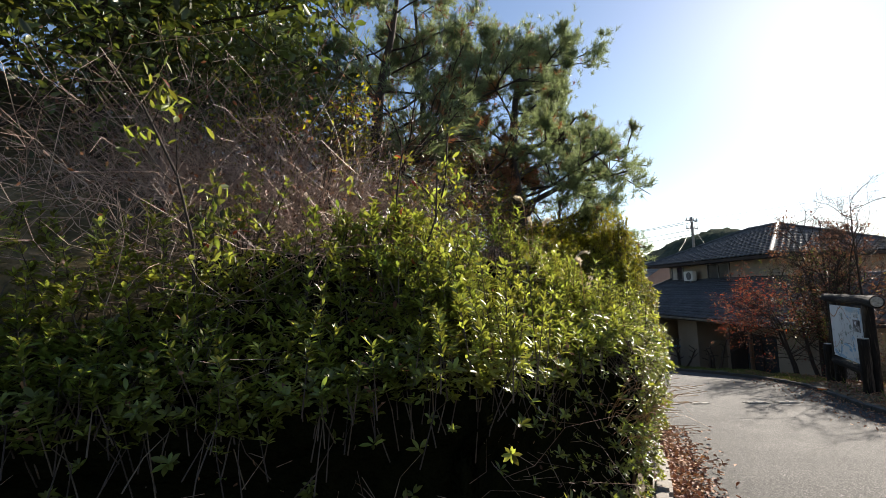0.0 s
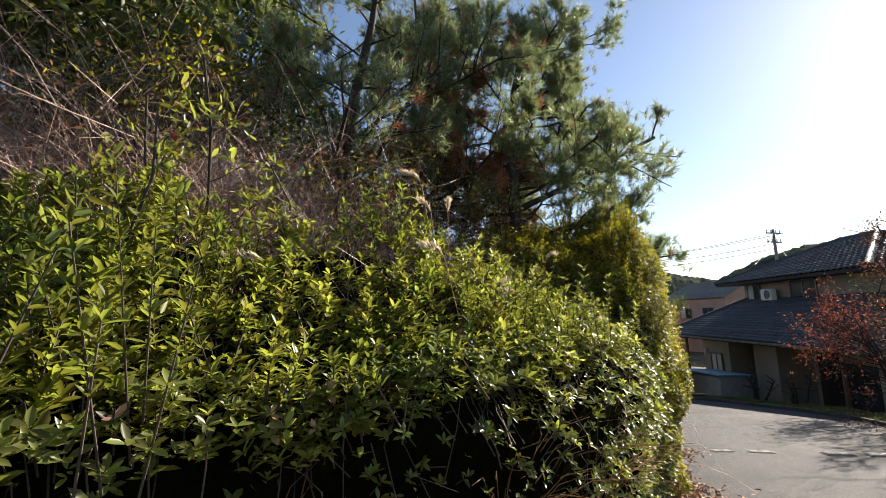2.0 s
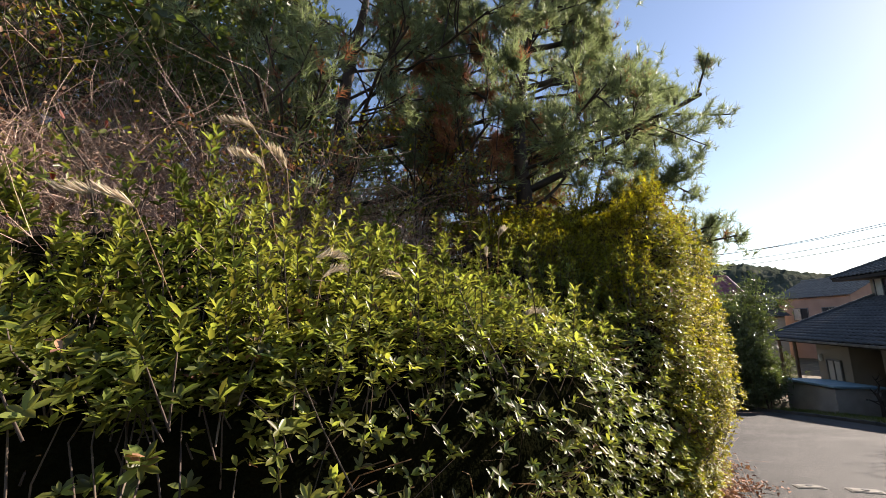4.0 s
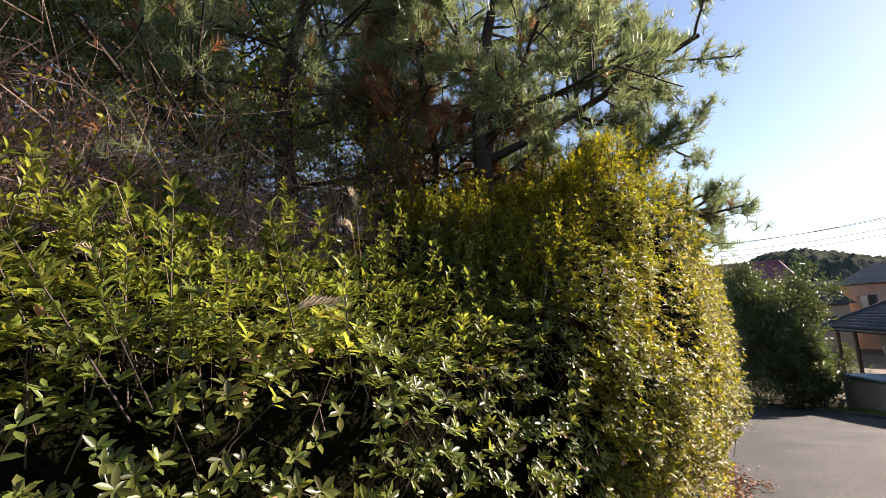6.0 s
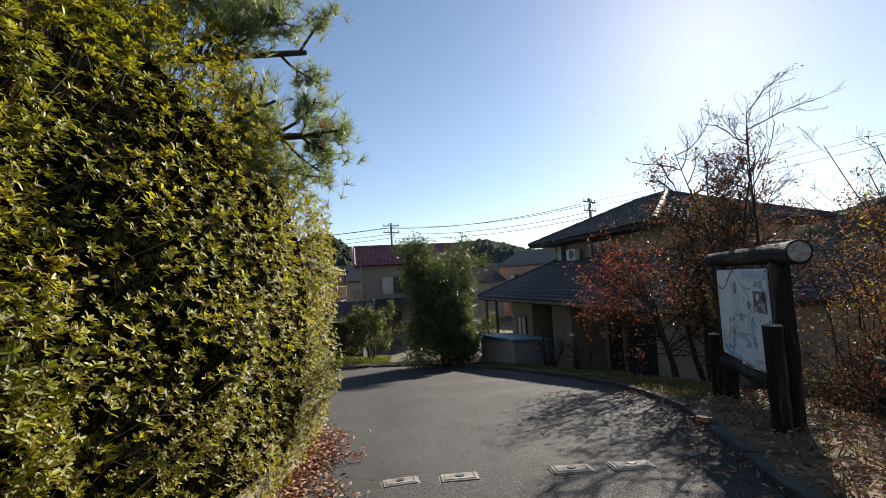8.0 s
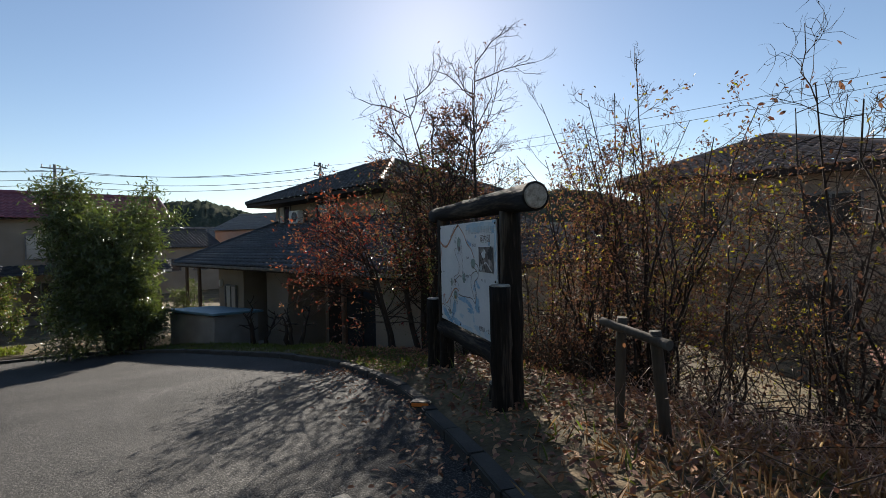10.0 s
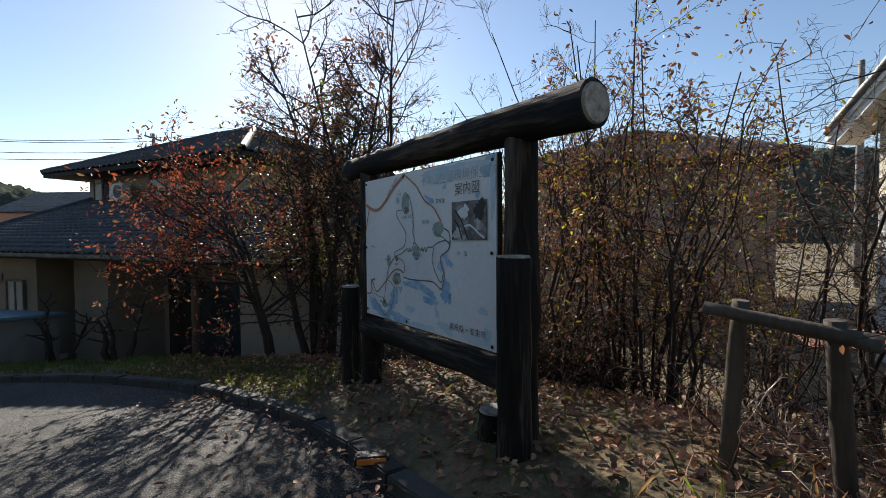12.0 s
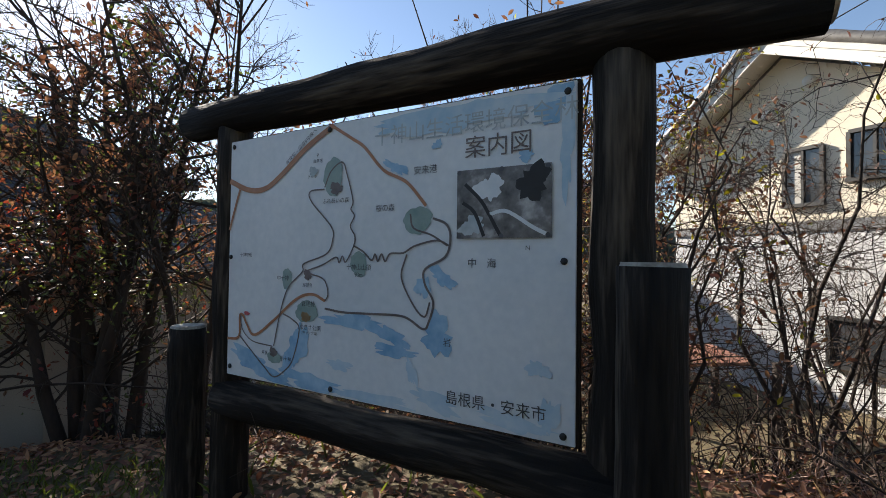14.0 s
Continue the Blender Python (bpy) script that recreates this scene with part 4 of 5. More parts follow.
HF = thing("house", (20.5, 14.8, -3.0), "beige house with a brown hipped tile roof", "house", -80)
walls(HF, 0.6, 7.6, 0.6, 7.4, 0, 5.4, "plaster")
hip_roof(HF, 0, 8.2, 0, 8.0, 5.4, 0.4, "tile_brown")
window(HF, 2.2, 0.6, 4.1, 1.5, 1.2, curtain=0.3)
window(HF, 5.6, 0.6, 4.1, 1.3, 1.2, curtain=0.1)
window(HF, 5.2, 0.6, 1.4, 1.6, 1.6, curtain=0.1)
part("canopy", box(bmesh.new(), (2.5, 0.1, 2.6), (3.2, 1.0, 0.1), 0.02, rx=-8), "tile_brown", HF)

# cream house, gable end towards the lane; its x runs along the gable wall
HG = thing("house", (17.96, 6.25, -2.7), "cream sided house with a grey tiled gable roof", "house", -152.2)
GL, TOP_X, TOP_Z, EAVE_L, EAVE_R, BAND = 6.6, 2.2, 6.5, 4.95, 4.3, 3.5
gable_z = lambda x: EAVE_L + (TOP_Z - EAVE_L) * x / TOP_X if x < TOP_X else TOP_Z + (EAVE_R - TOP_Z) * (x - TOP_X) / (GL - TOP_X)
bm = bmesh.new()
outline = [(0, -0.3), (GL, -0.3), (GL, EAVE_R), (TOP_X, TOP_Z), (0, EAVE_L)]
fv = [bm.verts.new((x, 0, z)) for x, z in outline]
bvs = [bm.verts.new((x, 0.2, z)) for x, z in outline]
bm.faces.new(fv)
bm.faces.new(bvs[::-1])
for i in range(5):
    j = (i + 1) % 5
    bm.faces.new((fv[j], fv[i], bvs[i], bvs[j]))
part("wall", bm, "cream", HG)
for i in range(36):
    z = BAND + 0.1 + i * 0.085
    a = max(0.0, (z + 0.085 - EAVE_L) / (TOP_Z - EAVE_L) * TOP_X)
    b = min(GL, TOP_X + (z + 0.085 - TOP_Z) / (EAVE_R - TOP_Z) * (GL - TOP_X))
    if b - a > 0.1:
        part("siding_board", box(bmesh.new(), ((a + b) / 2, -0.014, z + 0.042), (b - a, 0.02, 0.083), rx=7), "cream", HG)
part("band", boxes([((GL / 2, -0.03, BAND), (GL, 0.06, 0.16))]), "metal", HG)
xs = np.arange(0, GL, 0.022)
prof = -0.02 - 0.007 * np.abs(np.sin(np.arange(len(xs)) * math.pi / 4)) ** 2
V = np.concatenate([np.stack([xs, prof, np.full(len(xs), -0.3)], 1), np.stack([xs, prof, np.full(len(xs), BAND - 0.08)], 1)])
j = np.arange(len(xs) - 1)
part_np("lower_cladding", V, np.stack([j, j + 1, j + 1 + len(xs), j + len(xs)], 1), "tin", HG, "grey vertical corrugated cladding")
part("side_wall", boxes([((0.1, 4.2, 2.3), (0.2, 8.0, 5.1))]), "plaster_pink", HG)
part("foundation", boxes([((GL / 2, -0.06, -0.1), (GL, 0.1, 1.0))]), "concrete", HG)
for p, q in (((-0.5, EAVE_L - 0.22), (TOP_X, TOP_Z + 0.14)), ((GL + 0.5, EAVE_R - 0.1), (TOP_X, TOP_Z + 0.14))):
    dx, dz = q[0] - p[0], q[1] - p[1]
    ln, an = math.hypot(dx, dz), -math.degrees(math.atan2(dz, dx))
    mx, mz = (p[0] + q[0]) / 2, (p[1] + q[1]) / 2
    part("bargeboard", box(bmesh.new(), (mx, -0.55, mz - 0.02), (ln, 0.07, 0.24), ry=an), "white", HG)
    part("trim_board", box(bmesh.new(), (mx, -0.6, mz + 0.06), (ln, 0.06, 0.09), ry=an), "ac", HG)
    part("soffit", box(bmesh.new(), (mx, -0.26, mz - 0.02), (ln, 0.56, 0.06), ry=an), "white", HG)
    roof_face(((p[0], 8.5, p[1] + 0.14), (p[0], -0.62, p[1] + 0.14), (q[0], -0.62, q[1] + 0.14), (q[0], 8.5, q[1] + 0.14)), "roof", "tile_grey", HG)
    caps([((p[0], -0.6, p[1] + 0.2), (q[0], -0.6, q[1] + 0.2))], 0.09, "tile_grey", HG)
bm = bmesh.new()
bmesh.ops.create_uvsphere(bm, u_segments=14, v_segments=8, radius=0.12, matrix=pose(TOP_X, -0.68, TOP_Z + 0.34))
part("ridge_end", bm, "ac", HG, "round pale ridge end", smooth=True)
window(HG, 2.57, -0.03, 4.33, 0.58, 0.95, curtain=0.5, frame_mat="black")
window(HG, 3.55, -0.03, 4.55, 0.65, 0.75, curtain=0.3, frame_mat="black")
window(HG, 3.35, -0.06, 1.65, 0.8, 0.75, curtain=0.2, frame_mat="black")
for x, z in ((1.99, 5.53), (2.67, 5.92)):
    bm = bmesh.new()
    bmesh.ops.create_uvsphere(bm, u_segments=14, v_segments=8, radius=0.1, matrix=pose(x, -0.06, z))
    part("vent_hood", bm, "white", HG, "round white vent hood", smooth=True)
CN = thing("lean_to", (14.3, 7.4, -2.65), "low lean-to with a rusty red sheet roof", "lean-to", -78)
part("roof", box(bmesh.new(), (0.2, 0.3, 1.45), (1.2, 1.0, 0.05), 0.01, rx=5), "rust", CN)
for x in (-0.9, 0.9):
    for y in (-0.4, 0.8):
        part("post", boxes([((x, y, 0.7), (0.08, 0.08, 1.55))]), "dark_wood", CN)

yard = thing("yard", (0, 0, 0), "pale gravelled yard beside the houses", "yard", kind="structure")
yx, yy = np.meshgrid(np.linspace(14.2, 21, 16), np.linspace(15.4, 20.5, 14))
idx = np.arange(yx.size).reshape(yx.shape)
part_np("surface", np.stack([yx, yy, ground_z(yx, yy) + 0.05], -1).reshape(-1, 3), np.stack([idx[:-1, :-1], idx[:-1, 1:], idx[1:, 1:], idx[1:, :-1]], -1).reshape(-1, 4), "concrete", yard)


# ---- poles, wires, hills ----
def utility_pole(x, y, z0, top, label, arms=2, rz=0.0, scale=1.0):
    ob = thing("utility_pole", (x, y, z0), label, "utility pole", rz, "utility poles")
    h = top - z0
    part("shaft", log_bm((0, 0, 0), (0, 0, h), 0.17 * scale, 0.11 * scale, wob=0, seg=12), "pole", ob, smooth=True)
    for i in range(arms):
        z = h - 0.35 - 0.8 * i
        part("crossarm", boxes([((0, 0, z), (1.9 * scale, 0.1, 0.1))]), "metal", ob)
        for x_ in (-0.85, -0.3, 0.35, 0.85):
            part("insulator", log_bm((x_ * scale, 0, z + 0.05), (x_ * scale, 0, z + 0.3), 0.05, 0.04, seg=8, rings=3, wob=0), "ac", ob)
    return ob


def cable(p, q, sag, r, group):
    f = np.linspace(0, 1, 25)[:, None]
    pts = np.array(p) + (np.array(q) - np.array(p)) * f
    pts[:, 2] -= sag * 4 * (f * (1 - f))[:, 0]
    V, F = tubes(pts[None], np.full((1, 25), r), 4)
    c = pts[0]
    ob = part_np("cable", V - c, F, "wire", None)
    ob.location = c
    return tagged(ob, "thin black overhead cable between poles", "cable", group)


utility_pole(24.7, 44.9, -4, 7.9, "grey concrete utility pole with crossarms", 2, 30)
utility_pole(6.9, 60, -4, 8.2, "grey concrete utility pole with crossarms", 2, 5)
utility_pole(-6.5, 70, -4, 8.0, "grey concrete utility pole with crossarms", 1, 0)
for dz, dx in ((0.0, 0.8), (-0.1, -0.8), (-0.8, 0.3), (-1.3, 0.0)):
    cable((24.7 + dx, 44.9, 7.5 + dz), (6.9 + dx, 60, 7.7 + dz), 0.7, 0.022, "cables to the next pole")
    cable((6.9 + dx, 60, 7.7 + dz), (-30 + dx, 75, 8.5 + dz), 0.8, 0.022, "cables to the next pole")
cable((24.7, 44.9, 7.6), (14.0, 27.0, 3.4), 0.3, 0.012, "service drop")
cable((24.7, 44.9, 7.2), (15.6, 26.0, 2.9), 0.3, 0.012, "service drop")
utility_pole(31.3, 3.9, -3, 7.2, "plain grey utility pole behind the houses", 0, 60)
for dz in (0.0, -0.5):
    cable((24.7, 44.9, 7.6 + dz), (31.3, 3.9, 7.0 + dz), 0.6, 0.011, "cables to the next pole")
cable((31.3, 3.9, 6.9), (16.6, 5.4, 3.9), 0.3, 0.012, "service drop")
cable((16.6, 5.4, 3.95), (9.0, 0.0, 7.5), 0.4, 0.012, "service drop")


def hill(x, y, length, depth, height, rz, seed, label):
    """A long wooded ridge with a ragged skyline of tree crowns."""
    rng = np.random.default_rng(seed)
    nx2, ny2 = 220, 26
    U, Vv = np.meshgrid(np.linspace(-1, 1, nx2), np.linspace(-1, 1, ny2))
    prof = np.clip(1 - np.abs(U) ** 2.2, 0, 1) * (0.72 + 0.28 * np.sin(U * 5 + seed) * np.cos(U * 2.3 + seed * 2))
    Z = height * prof * np.clip(1 - Vv ** 2, 0, 1) ** 0.8
    lump = rng.uniform(-1, 1, Z.shape)
    Z = Z + np.where(Z > 1, lump * 0.9 + 0.8 * nz(U * length * 0.1, Vv * depth * 0.1, 1.0, seed), 0) - 1
    X, Y = U * length / 2 + rng.uniform(-1, 1, Z.shape), Vv * depth / 2 + rng.uniform(-1.5, 1.5, Z.shape)
    idx = np.arange(Z.size).reshape(Z.shape)
    ob = part_np("backdrop_hill", np.stack([X, Y, Z], -1).reshape(-1, 3), np.stack([idx[:-1, :-1], idx[:-1, 1:], idx[1:, 1:], idx[1:, :-1]], -1).reshape(-1, 4), "hill", None, smooth=True)
    ob.matrix_basis = pose(x, y, -4, 0, 0, rz)
    return tagged(ob, label, "hill", kind="structure")


hill(-4, 150, 80, 60, 25, 5, 3, "dark wooded hill beyond the houses")
hill(90, 330, 260, 120, 36, -15, 5, "low wooded ridge far off")
hill(210, 210, 330, 110, 52, -48, 8, "long wooded ridge far off")
hill(-160, 260, 260, 120, 30, 30, 9, "wooded ridge far off")
hill(260, 20, 300, 110, 46, -88, 12, "wooded ridge far off")


# ---- hedge and bank ----
HX_Y = [-3, 0, 1.74, 2.6, 3.5, 4.2, 5.2, 6, 6.35, 6.7, 7.1, 7.7, 8.5, 9.2, 10.5, 11.4, 12.2, 12.8]
HX_H = [1.42, 1.42, 1.44, 1.52, 1.7, 1.72, 1.74, 1.85, 2.0, 2.5, 3.1, 3.45, 3.75, 3.9, 3.85, 3.4, 2.7, 1.8]


def hedge_profile(y, s):
    """The hedge's section at y: how far out and how high the place at s metres along it lies, and whether that is on its face."""
    H = np.interp(y, HX_Y, HX_H)
    zf = np.clip(s / H, 0, 1)
    face = s < H
    bulge = np.interp(y, [6.2, 7.5, 10.5, 12.0, 12.8], [0.0, 0.22, 0.38, 0.2, -0.5])
    over = np.interp(y, [2.5, 4.0, 6.3], [1.0, 0.4, 0.0])
    off = bulge * np.sin(np.pi * np.clip(zf * 0.9 + 0.08, 0, 1)) - 0.12 * (1 - zf) ** 3 + over * (0.3 * step01((zf - 0.6) / 0.3) - 0.42)
    rise = np.interp(y, [6.2, 7.2], [0.72, -0.05])
    edge = over * -0.1
    off = np.where(face, off - (0.35 - over * 0.02) * zf ** 8, edge - 0.35 - (s - H))
    z = np.where(face, s, H + (s - H) * rise - 0.1)
    return off, z, face, zf, rise, H


def along_edge(f, y0, y1):
    """Places spread evenly along the foot of the bank: y for each share f of the way."""
    ys = np.linspace(y0, y1, 400)
    way = np.concatenate([[0], np.cumsum(np.hypot(np.diff(ys), np.diff(left_edge(ys))))])
    return np.interp(f * way[-1], way, ys)


def hedge_surface(rng, count, y0, y1, back, inner=0.3, end=None):
    """Points and normals on the outside of a hedge between two places along the bank; end: a steep stretch that takes more of them."""
    y = along_edge(rng.random(count), y0, y1)
    if end:
        y = np.where(rng.random(count) < 0.3, rng.uniform(*end, count), y)
    s = rng.uniform(0, 1, count) * (np.interp(y, HX_Y, HX_H) + back)
    off, z, face, zf, rise, H = hedge_profile(y, s)
    climb = np.interp(y + 0.1, HX_Y, HX_H) - np.interp(y - 0.1, HX_Y, HX_H)
    tx = left_edge(y + 0.05) - left_edge(y - 0.05)
    tan = unit(np.stack([tx, np.full(count, 0.1), np.zeros(count)], 1))
    outw = np.stack([tan[:, 1], -tan[:, 0], np.zeros(count)], 1)
    slope = np.clip(zf ** 6, 0, 1)
    n = outw * np.where(face, 1 - 0.6 * slope, -rise)[:, None] + np.array([0, 0, 1.0]) * np.where(face, 0.15 + slope, 1.0)[:, None]
    n = n - tan * np.where(face, climb * 5 * slope, np.clip(climb * 5, -2, 2))[:, None]
    P = np.stack([left_edge(y), y, road_z(y)], 1) + outw * off[:, None]
    P[:, 2] += z
    lump = 0.13 * nz(y * 1.0, z + P[:, 0], 1.7, 1.0) + 0.07 * nz(y * 1.0, z, 3.3) + 0.06 * nz(y, z + P[:, 0], 6.0, 2)
    n = unit(n)
    return P + n * (lump - rng.uniform(0, 1, count) ** 1.5 * inner)[:, None], n, z, H, s


def hedge(name, y0, y1, back, count, leaf, material, label, seed, shoots, leaf_w=0.42, end=None, fade=None):
    rng = np.random.default_rng(seed)
    ym = (y0 + y1) / 2
    base = np.array([float(left_edge(ym)) - 0.5, ym, float(road_z(ym))])
    ob = thing(name, base, label, "hedge")
    P, n, z, H, s = hedge_surface(rng, count, y0, y1, back, 0.22, end)
    thin = np.interp(P[:, 1], [1.5, 2.2, 2.8, 3.5, 6.0, 8.0], [0.012, 0.02, 0.05, 0.16, 0.4, 0.85])
    keep = (z > 0.12) & ((z > H - 0.16) | (rng.random(count) < thin))
    if fade:
        keep &= rng.random(count) < np.interp(s - H, [0.3, fade], [1.0, 0.15])
    P, n = P[keep], n[keep]
    ax = unit(n * 0.65 + np.array([0, 0, 0.6]) + rng.normal(size=P.shape) * 0.28)
    half = rng.random(len(P)) < 0.6
    for k, cnt in ((half, 8), (~half, 5)):
        V, F = whorls(rng, P[k] - base, ax[k], cnt, leaf, leaf * leaf_w, 0.75, 1.4)
        tagged(part_np("foliage", V, F, material, ob), kind="stuff")
    odd = rng.random(len(P)) < 0.05
    V, F = whorls(rng, P[odd] - base + n[odd] * 0.01, ax[odd], 2, leaf * 1.0, leaf * 0.42, 0.8, 1.5)
    tagged(part_np("old_leaves", V, F, "litter", ob, "a few orange and brown old leaves"), kind="stuff")
    # twigs under the leaves
    k = rng.random(len(P)) < 0.14
    Q = P[k] - base
    A = ax[k]
    L = rng.uniform(0.12, 0.32, (len(Q), 1))
    mid = Q - A * L * 0.5 + rng.normal(size=Q.shape) * 0.02
    V, F = tubes(np.stack([Q - A * L - n[k] * 0.08, mid, Q], 1), np.tile([0.0035, 0.0028, 0.0018], (len(Q), 1)), 3)
    tagged(part_np("twigwork", V, F, "stem", ob), kind="stuff")
    # shoots that stand up from the top
    P, n, z, H, s = hedge_surface(rng, shoots * 4, y0, y1, back, 0.05, end)
    up = z > H - 0.15
    P, n = P[up][:shoots], n[up][:shoots]
    L = rng.uniform(0.08, 0.36, len(P)) * (0.75 + 0.75 * nz(P[:, 1], P[:, 0], 1.9))
    A = unit(np.array([0, 0, 1.0]) + rng.normal(size=P.shape) * 0.22)
    V, F = tubes(np.stack([P - A * 0.15, P + A * L[:, None] * 0.5, P + A * L[:, None]], 1) - base, np.tile([0.004, 0.003, 0.002], (len(P), 1)), 3)
    tagged(part_np("shootwork", V, F, "stem", ob), kind="stuff")
    pts = np.concatenate([P + A * (L * f)[:, None] for f in (0.25, 0.45, 0.65, 0.82, 1.0)])
    V, F = whorls(rng, pts - base, np.tile(A, (5, 1)), 5, leaf * 1.05, leaf * leaf_w, 0.45, 1.3)
    tagged(part_np("shoot_foliage", V, F, material, ob), kind="stuff")
    # near-black sheet behind the leaves: paints the shade within, blocks sun from behind
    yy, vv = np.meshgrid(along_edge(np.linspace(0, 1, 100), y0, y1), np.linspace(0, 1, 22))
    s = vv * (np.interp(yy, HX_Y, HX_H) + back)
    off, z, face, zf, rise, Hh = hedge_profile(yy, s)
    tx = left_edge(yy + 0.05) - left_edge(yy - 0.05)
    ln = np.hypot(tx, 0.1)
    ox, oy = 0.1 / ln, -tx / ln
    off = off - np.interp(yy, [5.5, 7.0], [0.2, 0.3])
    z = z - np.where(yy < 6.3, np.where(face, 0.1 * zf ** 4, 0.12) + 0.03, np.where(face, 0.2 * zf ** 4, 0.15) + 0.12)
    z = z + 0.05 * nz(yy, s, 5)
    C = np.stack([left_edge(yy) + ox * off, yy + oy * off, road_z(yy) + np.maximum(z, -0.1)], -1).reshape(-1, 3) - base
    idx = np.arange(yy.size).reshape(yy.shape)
    part_np("inner_shade", C, np.stack([idx[:-1, :-1], idx[:-1, 1:], idx[1:, 1:], idx[1:, :-1]], -1).reshape(-1, 4), "hedge_shade", ob, "near-black sheet for the shade deep in the growth")
    return ob


hedge("clipped_hedge", 0.5, 6.7, 1.0, 25000, 0.05, "azalea", "long clipped evergreen azalea hedge on the bank", 31, 800, 0.38, fade=0.9)
hedge("azalea_bush", 6.35, 12.8, 1.9, 26000, 0.038, "azalea_yellow", "tall rounded yellow-green azalea at the lane's edge", 32, 900, 0.4, end=(6.35, 7.4))


def brush(name, pts, label, seed, n, length, material="twig", r=0.004, lean=0.6, leaf=None, leaf_n=0, leaf_size=0.03, category="brush"):
    """A tangle of thin dry stems over an area given by its ground points."""
    rng = np.random.default_rng(seed)
    pts = np.array(pts, float)
    base = np.array([*pts.mean(0)[:2], float(ground_z(*pts.mean(0)[:2]))])
    ob = thing(name, base, label, category, kind="stuff")
    a, b = pts[rng.integers(0, len(pts), n)], pts[rng.integers(0, len(pts), n)]
    f = rng.random((n, 1))
    P = a + (b - a) * f + rng.normal(size=(n, 2)) * 0.25
    P = np.concatenate([P, ground_z(P[:, 0], P[:, 1])[:, None]], 1)
    L = rng.uniform(0.4, 1.15, (n, 1)) * length
    d = unit(np.concatenate([rng.normal(size=(n, 2)) * lean, np.ones((n, 1))], 1))
    line = [P]
    q = P
    for i in range(5):
        d = unit(d + rng.normal(size=d.shape) * 0.38 - np.array([0, 0, 0.12]) * i * 0.5)
        q = q + d * L / 5
        line.append(q)
    lines = np.stack(line, 1)
    V, F = tubes(lines - base, np.linspace(r, r * 0.35, 6)[None] * rng.uniform(0.5, 1.3, (n, 1)), 3)
    parts = [(V, F)]
    m = n * 2
    src = rng.integers(0, n, m)
    at = lines[src, rng.integers(1, 5, m)]
    d = any_dirs(rng, m) + np.array([0, 0, 0.3])
    L2 = rng.uniform(0.1, 0.35, (m, 1)) * length
    mid = at + unit(d) * L2 * 0.5
    V, F = tubes(np.stack([at, mid + rng.normal(size=mid.shape) * 0.02, mid + unit(d + rng.normal(size=d.shape) * 0.4) * L2 * 0.5], 1) - base, np.tile([r * 0.5, r * 0.4, r * 0.2], (m, 1)), 3)
    parts.append((V, F))
    part_np("stems", *join_np(parts), material, ob)
    if leaf:
        src = rng.integers(0, n, leaf_n)
        at = lines[src, rng.integers(1, 6, leaf_n)] + rng.normal(size=(leaf_n, 3)) * 0.06
        V, F = leaves(at - base, any_dirs(rng, leaf_n), any_dirs(rng, leaf_n), leaf_size * rng.uniform(0.6, 1.3, leaf_n), leaf_size * 0.5)
        part_np("leaves", V, F, leaf, ob)
    return ob


def bank_points(y0, y1, d0, d1, n, seed):
    rng = np.random.default_rng(seed)
    y = along_edge(rng.random(n), y0, y1)
    run = (left_edge(y + 0.3) - left_edge(y - 0.3)) / 0.6
    inward = np.stack([-1 / np.hypot(1, run), run / np.hypot(1, run)], 1)
    return np.stack([left_edge(y), y], 1) + inward * rng.uniform(d0, d1, n)[:, None]


for i, (y0, y1) in enumerate(((1.0, 3), (3, 6), (6, 9.5), (9.5, 12.5))):
    brush("dry_brush", bank_points(y0, y1, 1.1, 3.2, 60, 50 + i), "tangle of dry brown stems on the bank", 60 + i, 1700, 1.3, r=0.003, lean=0.8, leaf="brown_leaf", leaf_n=3600, leaf_size=0.032)
    brush("bramble", bank_points(y0, y1, 2.4, 5.5, 60, 70 + i), "arching dry brambles higher up the bank", 80 + i, 700, 2.0, r=0.0042, leaf="brown_leaf", leaf_n=2000, leaf_size=0.045)
    if i in (1, 2):
        brush("dry_brush", bank_points(y0, y1, 1.1, 2.2, 60, 250 + i), "fine dry grey-brown twigs close behind the hedge", 260 + i, 1300, 1.5, r=0.0028, lean=0.55)
brush("bare_twigs", np.stack([left_edge(np.linspace(6.6, 9.0, 30)) - np.linspace(0.3, 1.5, 30) % 0.9 - 0.75, np.linspace(6.6, 9.0, 30)], 1), "bare brown twigs in the shaded flank of the bush", 97, 420, 1.7, r=0.0035, lean=0.2)
brng = np.random.default_rng(95)
SAPLINGS = []
for i in range(9):
    y = brng.uniform(1.6, 6.5)
    x = float(left_edge(y)) - brng.uniform(0.9, 2.2)
    SAPLINGS.append((x, y))


# ---- trees ----
def needles(rng, P, D, count, L):
    """Tufts of needles, each one thin blade, round the way D at the points P."""
    n = len(P) * count
    P2, D2 = np.repeat(P, count, 0), np.repeat(unit(D), count, 0)
    d = unit(D2 * 0.75 + any_dirs(rng, n) * 0.75)
    s = unit(np.cross(d, any_dirs(rng, n))) * 0.0045
    ln = L * rng.uniform(0.7, 1.15, (n, 1))
    back = P2 - D2 * rng.uniform(0, 0.1, (n, 1))
    V = np.stack([back - s, back + s, back + d * ln], 1).reshape(-1, 3)
    return V, np.arange(n * 3).reshape(-1, 3)


